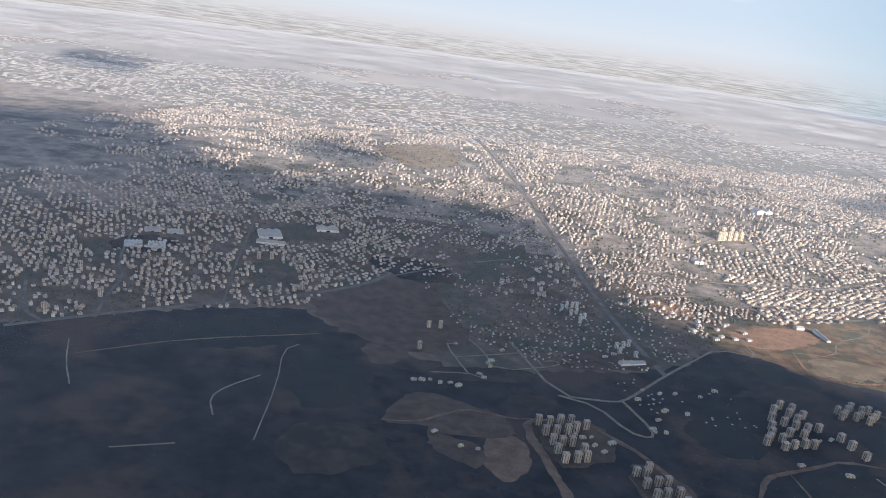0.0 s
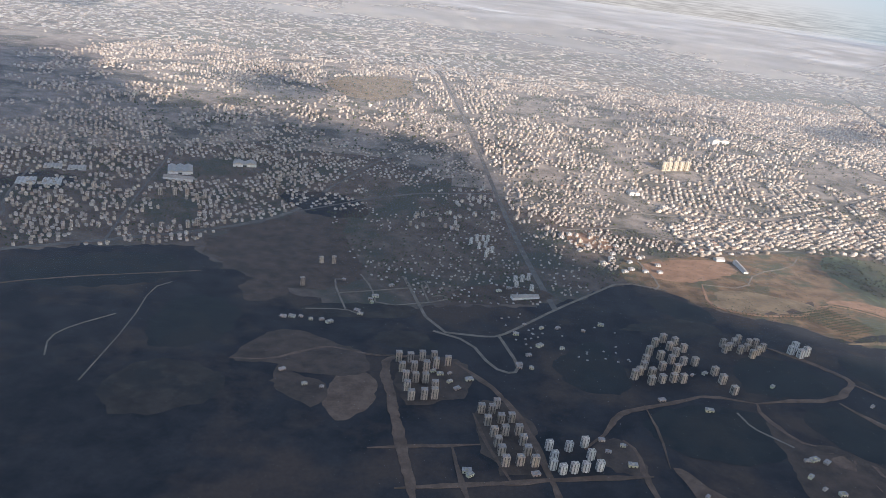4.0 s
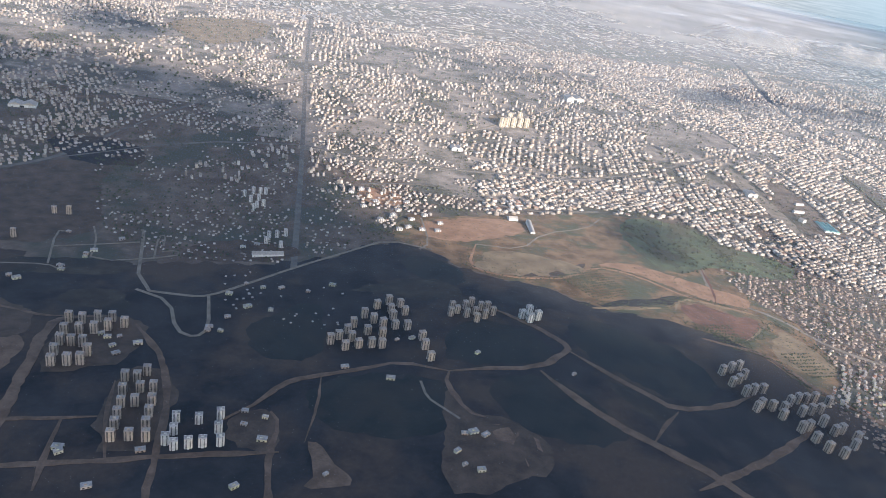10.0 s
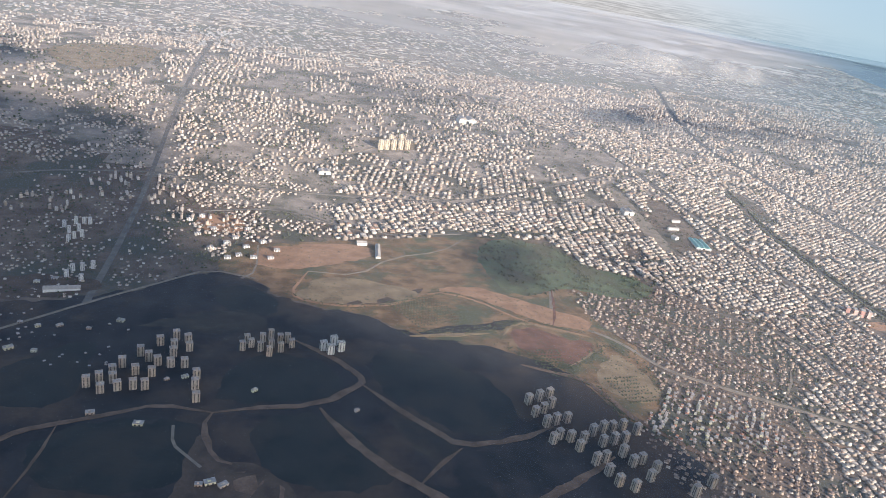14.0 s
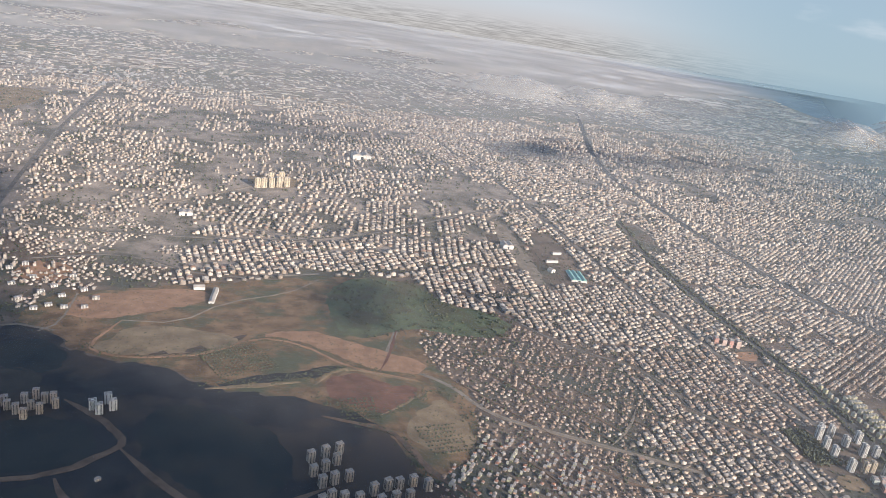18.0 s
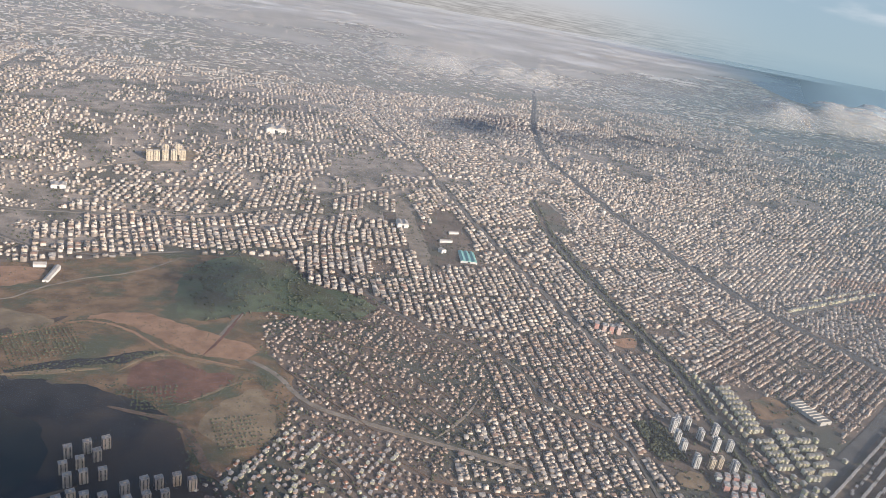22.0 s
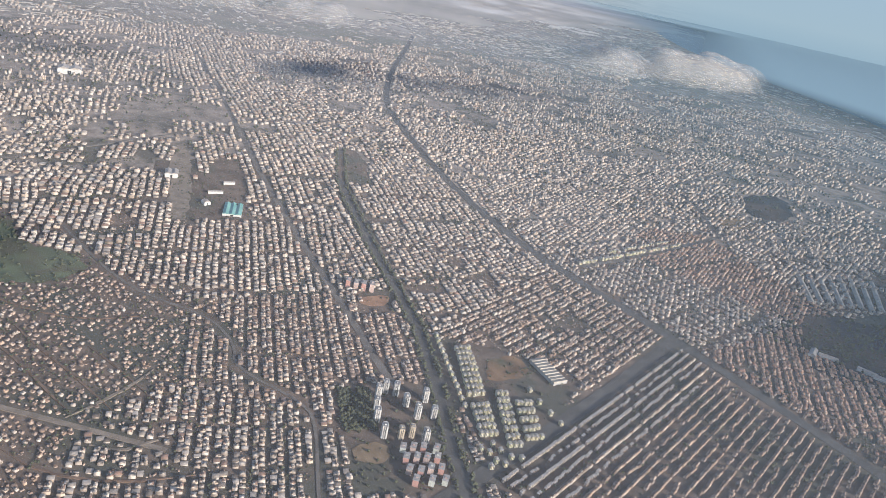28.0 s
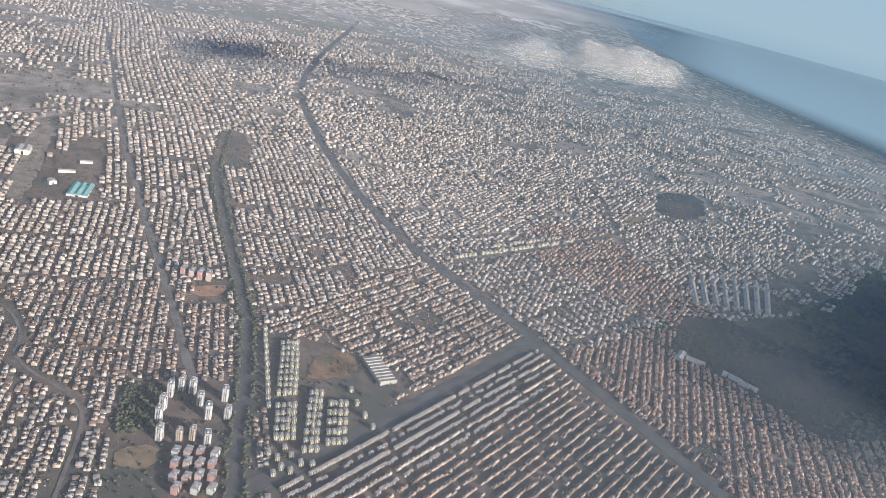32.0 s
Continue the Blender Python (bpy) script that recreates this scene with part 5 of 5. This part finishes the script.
def span(n, l, src, values, smooth=True):
    r = n.new("ShaderNodeMapRange")
    if smooth:
        r.interpolation_type = "SMOOTHSTEP"
    for i, v in enumerate(values):
        r.inputs[i + 1].default_value = v
    l.new(src, r.inputs[0])
    return r.outputs[0]


def sums(n, l, kind, a, b):
    x = n.new("ShaderNodeMath")
    x.operation, x.use_clamp = kind, True
    for i, s in enumerate((a, b)):
        if isinstance(s, (int, float)):
            x.inputs[i].default_value = s
        else:
            l.new(s, x.inputs[i])
    return x.outputs[0]


def lumps(n, l, geo, size, detail=5.0):
    t = n.new("ShaderNodeTexNoise")
    t.inputs["Scale"].default_value = 1 / size
    t.inputs["Detail"].default_value = detail
    l.new(geo.outputs["Position"], t.inputs["Vector"])
    return t.outputs[0]


def haze_veil():
    """A flat translucent sheet painted as haze: thicker towards the horizon, bluish over the sea."""
    m = bpy.data.materials.new("haze")
    m.use_nodes = True
    n, l = m.node_tree.nodes, m.node_tree.links
    n.remove(n["Principled BSDF"])
    geo, xyz, reach = n.new("ShaderNodeNewGeometry"), n.new("ShaderNodeSeparateXYZ"), n.new("ShaderNodeVectorMath")
    l.new(geo.outputs["Position"], xyz.inputs[0])
    reach.operation = "LENGTH"
    l.new(geo.outputs["Position"], reach.inputs[0])
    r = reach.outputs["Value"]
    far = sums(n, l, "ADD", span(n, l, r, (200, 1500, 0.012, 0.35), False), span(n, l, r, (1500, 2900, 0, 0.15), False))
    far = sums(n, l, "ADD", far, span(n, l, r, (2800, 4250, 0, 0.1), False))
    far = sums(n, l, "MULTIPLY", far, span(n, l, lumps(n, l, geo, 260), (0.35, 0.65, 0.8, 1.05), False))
    # east of the cape the sheet is painted thick and blue over the sea
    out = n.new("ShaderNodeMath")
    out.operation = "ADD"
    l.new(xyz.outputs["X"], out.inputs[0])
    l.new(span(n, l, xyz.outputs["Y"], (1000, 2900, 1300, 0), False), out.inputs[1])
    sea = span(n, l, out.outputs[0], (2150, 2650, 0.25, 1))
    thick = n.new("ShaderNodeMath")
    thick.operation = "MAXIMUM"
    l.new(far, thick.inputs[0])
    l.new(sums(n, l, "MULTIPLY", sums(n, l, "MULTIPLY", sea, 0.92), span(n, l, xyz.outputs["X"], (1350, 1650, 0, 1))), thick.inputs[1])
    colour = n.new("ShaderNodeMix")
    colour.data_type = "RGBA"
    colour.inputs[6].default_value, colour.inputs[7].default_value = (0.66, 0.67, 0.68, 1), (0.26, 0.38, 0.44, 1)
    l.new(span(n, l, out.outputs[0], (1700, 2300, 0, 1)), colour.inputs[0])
    # the sheet's colour is dimmed with distance to run into the backdrop
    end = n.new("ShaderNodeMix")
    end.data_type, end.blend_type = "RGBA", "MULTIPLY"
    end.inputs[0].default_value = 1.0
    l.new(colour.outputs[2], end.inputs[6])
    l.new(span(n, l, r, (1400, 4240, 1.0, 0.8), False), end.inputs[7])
    clear, lit, both = n.new("ShaderNodeBsdfTransparent"), n.new("ShaderNodeBsdfDiffuse"), n.new("ShaderNodeMixShader")
    l.new(end.outputs[2], lit.inputs[0])
    l.new(thick.outputs[0], both.inputs[0])
    l.new(clear.outputs[0], both.inputs[1])
    l.new(lit.outputs[0], both.inputs[2])
    l.new(both.outputs[0], n["Material Output"].inputs[0])
    return m


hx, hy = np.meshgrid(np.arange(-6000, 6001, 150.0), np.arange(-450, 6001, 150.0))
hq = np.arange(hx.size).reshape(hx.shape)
haze = quads_mesh("haze_sheet", np.stack([hx, hy, np.full(hx.shape, 18.0)], -1), np.stack([hq[:-1, :-1], hq[:-1, 1:], hq[1:, 1:], hq[1:, :-1]], -1), [haze_veil()], np.zeros((hx.shape[0] - 1) * (hx.shape[1] - 1)))
tagged(haze, "translucent sheet painted as haze over the plain", "haze", kind="structure")


def cloud_thickness(high, size):
    def build(n, l, geo):
        co, flat, far = n.new("ShaderNodeTexCoord"), n.new("ShaderNodeVectorMath"), n.new("ShaderNodeVectorMath")
        flat.operation, far.operation = "MULTIPLY", "LENGTH"
        flat.inputs[1].default_value = (1.0, 1.0, 0.0)
        l.new(co.outputs["Object"], flat.inputs[0])
        l.new(flat.outputs[0], far.inputs[0])
        rim = span(n, l, far.outputs["Value"], (0.4, 1.0, 1.0, 0.0))
        return sums(n, l, "MULTIPLY", sums(n, l, "MULTIPLY", rim, high), span(n, l, lumps(n, l, geo, size, 4.0), (0.3, 0.6, 0.72, 1.0)))
    return build


WISP = veil("cloud_wisp", (0.66, 0.66, 0.65), cloud_thickness(0.28, 45), 0.5)
VAPOUR = veil("cloud_vapour", (0.56, 0.555, 0.54), cloud_thickness(0.42, 55), 0.35)


def cloud(centre, extent, turn, seed, label, mat=VAPOUR, bulge=0.25):
    """Billows of vapour: shells within one another that thin out towards the rim."""
    k, verts, quads = 56, [], []
    u, v = np.meshgrid(np.linspace(-1, 1, k), np.linspace(-1, 0.3, k))
    r2 = u * u + v * v
    q = np.arange(k * k).reshape(k, k)
    faces = np.stack([q[:-1, :-1], q[:-1, 1:], q[1:, 1:], q[1:, :-1]], -1).reshape(-1, 4)
    faces = faces[(r2.ravel()[faces] < 1.02).all(1)]
    for shell, f in enumerate((0.74, 0.87, 1.0)):
        lump = np.array([noise.fractal((a * 2.6 + seed * 7, b * 1.4, 0.3 + 0.3 * shell), 1.2, 2.1, 3) for a, b in zip(u.ravel(), v.ravel())]).reshape(k, k)
        z = np.clip(np.clip(1 - r2, 0, 1) ** 0.6 * (0.75 + bulge * lump), -0.05, 2)
        verts.append(np.stack([u * f, v * f, z * f], -1).reshape(-1, 3))
        quads.append(faces + shell * k * k)
    quads = np.concatenate(quads)
    ob = quads_mesh("cloud", np.concatenate(verts), quads, [mat], np.zeros(len(quads), dtype=np.int32))
    ob.data.polygons.foreach_set("use_smooth", [True] * len(quads))
    ob.matrix_basis = pose(*centre, 0, 0, turn) @ Matrix.Diagonal((*extent, 1))
    return tagged(ob, label, "cloud", kind="structure")


cloud((848, 705, 82), (104, 46, 42), 10, 1, "white cumulus cloud drifting above the town", bulge=0.2)
cloud((722, 668, 84), (66, 40, 34), 14, 5, "small white cumulus cloud drifting above the town", WISP, bulge=0.2)
cloud((372, 620, 96), (58, 40, 20), -13, 2, "thin white shred of cloud above the town", WISP)
cloud((440, 600, 98), (46, 34, 18), -18, 4, "thin white shred of cloud above the town", WISP)

# banks of cloud towards the sun, whose shade lies over the valley and the town
UP = 700.0
bank = material("cloud_bank", (0.78, 0.78, 0.79), (0.85, 0.85, 0.85), 20, 3, 1.0, 0.3)


def shade_cloud(label, poly, seed, step=16.0, up=UP):
    r = random.Random(seed)
    bm = bmesh.new()
    xs, ys = [p[0] for p in poly], [p[1] for p in poly]
    x = min(xs) - step
    while x < max(xs) + step:
        y = min(ys) - step
        while y < max(ys) + step:
            px, py = x + r.uniform(-2, 2), y + r.uniform(-2, 2)
            if inside(np.array([px]), np.array([py]), poly)[0]:
                s = step * r.uniform(0.9, 1.1)
                m = Matrix.Translation((px, py, r.uniform(-1.5, 1.5))) @ Matrix.Diagonal((s, s, s * 0.12, 1))
                bmesh.ops.create_icosphere(bm, subdivisions=1, radius=1, matrix=m)
            y += step
        x += step
    me = bpy.data.meshes.new("cloud")
    bm.to_mesh(me)
    bm.free()
    me.materials.append(bank)
    ob = new("cloud", me)
    ob.location = SUN * (up / SUN.z) + Vector((0, 0, -10))
    return tagged(ob, label, "cloud", kind="structure")


SHADE = [(-900, 900), (-608, 799), (-490, 850), (-384, 723), (-334, 667), (-261, 664), (-200, 670), (-136, 650), (-76, 632), (-13, 600), (12, 517), (32, 449), (60, 399), (78, 368), (104, 350), (126, 318), (160, 300), (190, 295), (225, 290), (248, 272), (262, 240), (262, 120), (-500, 20), (-1000, 200)]
shade_cloud("heavy grey cloud bank that shades the valley", SHADE, 8, 18)
shade_cloud("small cloud that shades the park", [(222, 420), (240, 452), (264, 444), (262, 410), (246, 390), (230, 384)], 2, 7, 300.0)
shade_cloud("small cloud that shades a quarter of the town", [(394, 860), (400, 940), (500, 990), (490, 890)], 3, 10, 400.0)
shade_cloud("cloud that shades the wood", [(700, 325), (735, 375), (775, 410), (810, 440), (900, 470), (1050, 520), (1100, 400), (900, 240), (745, 250)], 4, 18)
shade_cloud("small cloud that shades the far houses", [(-313, 830), (-267, 870), (-203, 815), (-170, 768), (-233, 745)], 5, 14)
shade_cloud("small cloud that shades the far plain", [(-890, 1500), (-732, 1450), (-680, 1287), (-860, 1330)], 6, 20)

# ---------------------------------------------------------------- glowing backdrop painted with hazy sky, sea horizon and far plain
def backdrop():
    v, f = [], []
    steps, levels = 60, (-60, 0, 40, 90, 150, 230, 340, 480, 900)
    for i in range(steps + 1):
        a = radians(-70 + 136 * i / steps)
        for z in levels:
            far = 4240 + min(z, 480) + 0.35 * max(z - 480, 0)
            v.append((200 + far * math.sin(a), 20 + far * math.cos(a), z))
    k = len(levels)
    for i in range(steps):
        for j in range(k - 1):
            f.append((i * k + j, i * k + j + 1, (i + 1) * k + j + 1, (i + 1) * k + j))
    m = bpy.data.materials.new("glowing_sky_backdrop")
    m.use_nodes = True
    n, l = m.node_tree.nodes, m.node_tree.links
    n.remove(n["Principled BSDF"])
    geo = n.new("ShaderNodeNewGeometry")
    xyz = n.new("ShaderNodeSeparateXYZ")
    l.new(geo.outputs["Position"], xyz.inputs[0])
    up = n.new("ShaderNodeValToRGB")
    l.new(span(n, l, xyz.outputs["Z"], (-60, 1200, 0, 1), False), up.inputs[0])
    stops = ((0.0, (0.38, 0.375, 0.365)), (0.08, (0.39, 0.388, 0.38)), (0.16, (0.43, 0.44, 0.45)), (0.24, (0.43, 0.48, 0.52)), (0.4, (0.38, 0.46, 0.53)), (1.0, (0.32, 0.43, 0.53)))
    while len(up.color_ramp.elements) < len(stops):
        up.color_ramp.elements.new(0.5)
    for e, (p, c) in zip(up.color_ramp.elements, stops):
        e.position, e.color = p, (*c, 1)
    # the farthest plain is painted as faint streaks of fields that fade out below the horizon
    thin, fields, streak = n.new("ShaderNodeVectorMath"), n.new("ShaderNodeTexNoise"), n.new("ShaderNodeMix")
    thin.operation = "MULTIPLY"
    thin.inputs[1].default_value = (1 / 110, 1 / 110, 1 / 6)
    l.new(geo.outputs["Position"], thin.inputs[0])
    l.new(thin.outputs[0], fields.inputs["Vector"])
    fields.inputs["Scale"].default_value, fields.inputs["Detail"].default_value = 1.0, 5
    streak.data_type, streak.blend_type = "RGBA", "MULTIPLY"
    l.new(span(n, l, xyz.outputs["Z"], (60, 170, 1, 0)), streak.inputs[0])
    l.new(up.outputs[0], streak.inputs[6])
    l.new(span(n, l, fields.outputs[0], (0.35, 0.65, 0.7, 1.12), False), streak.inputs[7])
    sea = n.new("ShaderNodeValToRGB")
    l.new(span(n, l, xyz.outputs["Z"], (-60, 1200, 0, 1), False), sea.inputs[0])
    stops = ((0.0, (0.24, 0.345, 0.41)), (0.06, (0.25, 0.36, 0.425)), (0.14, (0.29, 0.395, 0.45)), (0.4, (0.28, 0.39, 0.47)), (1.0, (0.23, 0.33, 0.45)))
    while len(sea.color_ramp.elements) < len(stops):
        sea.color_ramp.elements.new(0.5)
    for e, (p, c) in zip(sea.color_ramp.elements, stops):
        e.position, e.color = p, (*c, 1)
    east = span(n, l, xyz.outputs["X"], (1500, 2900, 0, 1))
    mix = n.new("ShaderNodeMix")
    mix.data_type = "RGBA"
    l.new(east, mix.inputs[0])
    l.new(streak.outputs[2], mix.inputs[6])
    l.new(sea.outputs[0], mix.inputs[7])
    puff = n.new("ShaderNodeMix")
    puff.data_type = "RGBA"
    puff.inputs[7].default_value = (0.72, 0.74, 0.76, 1)
    squash = n.new("ShaderNodeVectorMath")
    squash.operation = "MULTIPLY"
    squash.inputs[1].default_value = (1 / 900, 1 / 900, 1 / 260)
    l.new(geo.outputs["Position"], squash.inputs[0])
    t = n.new("ShaderNodeTexNoise")
    t.inputs["Scale"].default_value, t.inputs["Detail"].default_value = 1.0, 5
    l.new(squash.outputs[0], t.inputs["Vector"])
    l.new(sums(n, l, "MULTIPLY", span(n, l, t.outputs[0], (0.58, 0.8, 0, 0.6)), span(n, l, xyz.outputs["Z"], (180, 420, 0, 1))), puff.inputs[0])
    l.new(mix.outputs[2], puff.inputs[6])
    # the painted plain and sea give off light together with the sky
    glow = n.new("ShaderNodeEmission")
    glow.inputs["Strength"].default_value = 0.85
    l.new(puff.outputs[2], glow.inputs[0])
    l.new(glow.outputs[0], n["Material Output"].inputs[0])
    return tagged(link_mesh("backdrop", v, f, [m]), "glowing backdrop painted with pale hazy sky, far sea and plain", "sky", kind="structure")


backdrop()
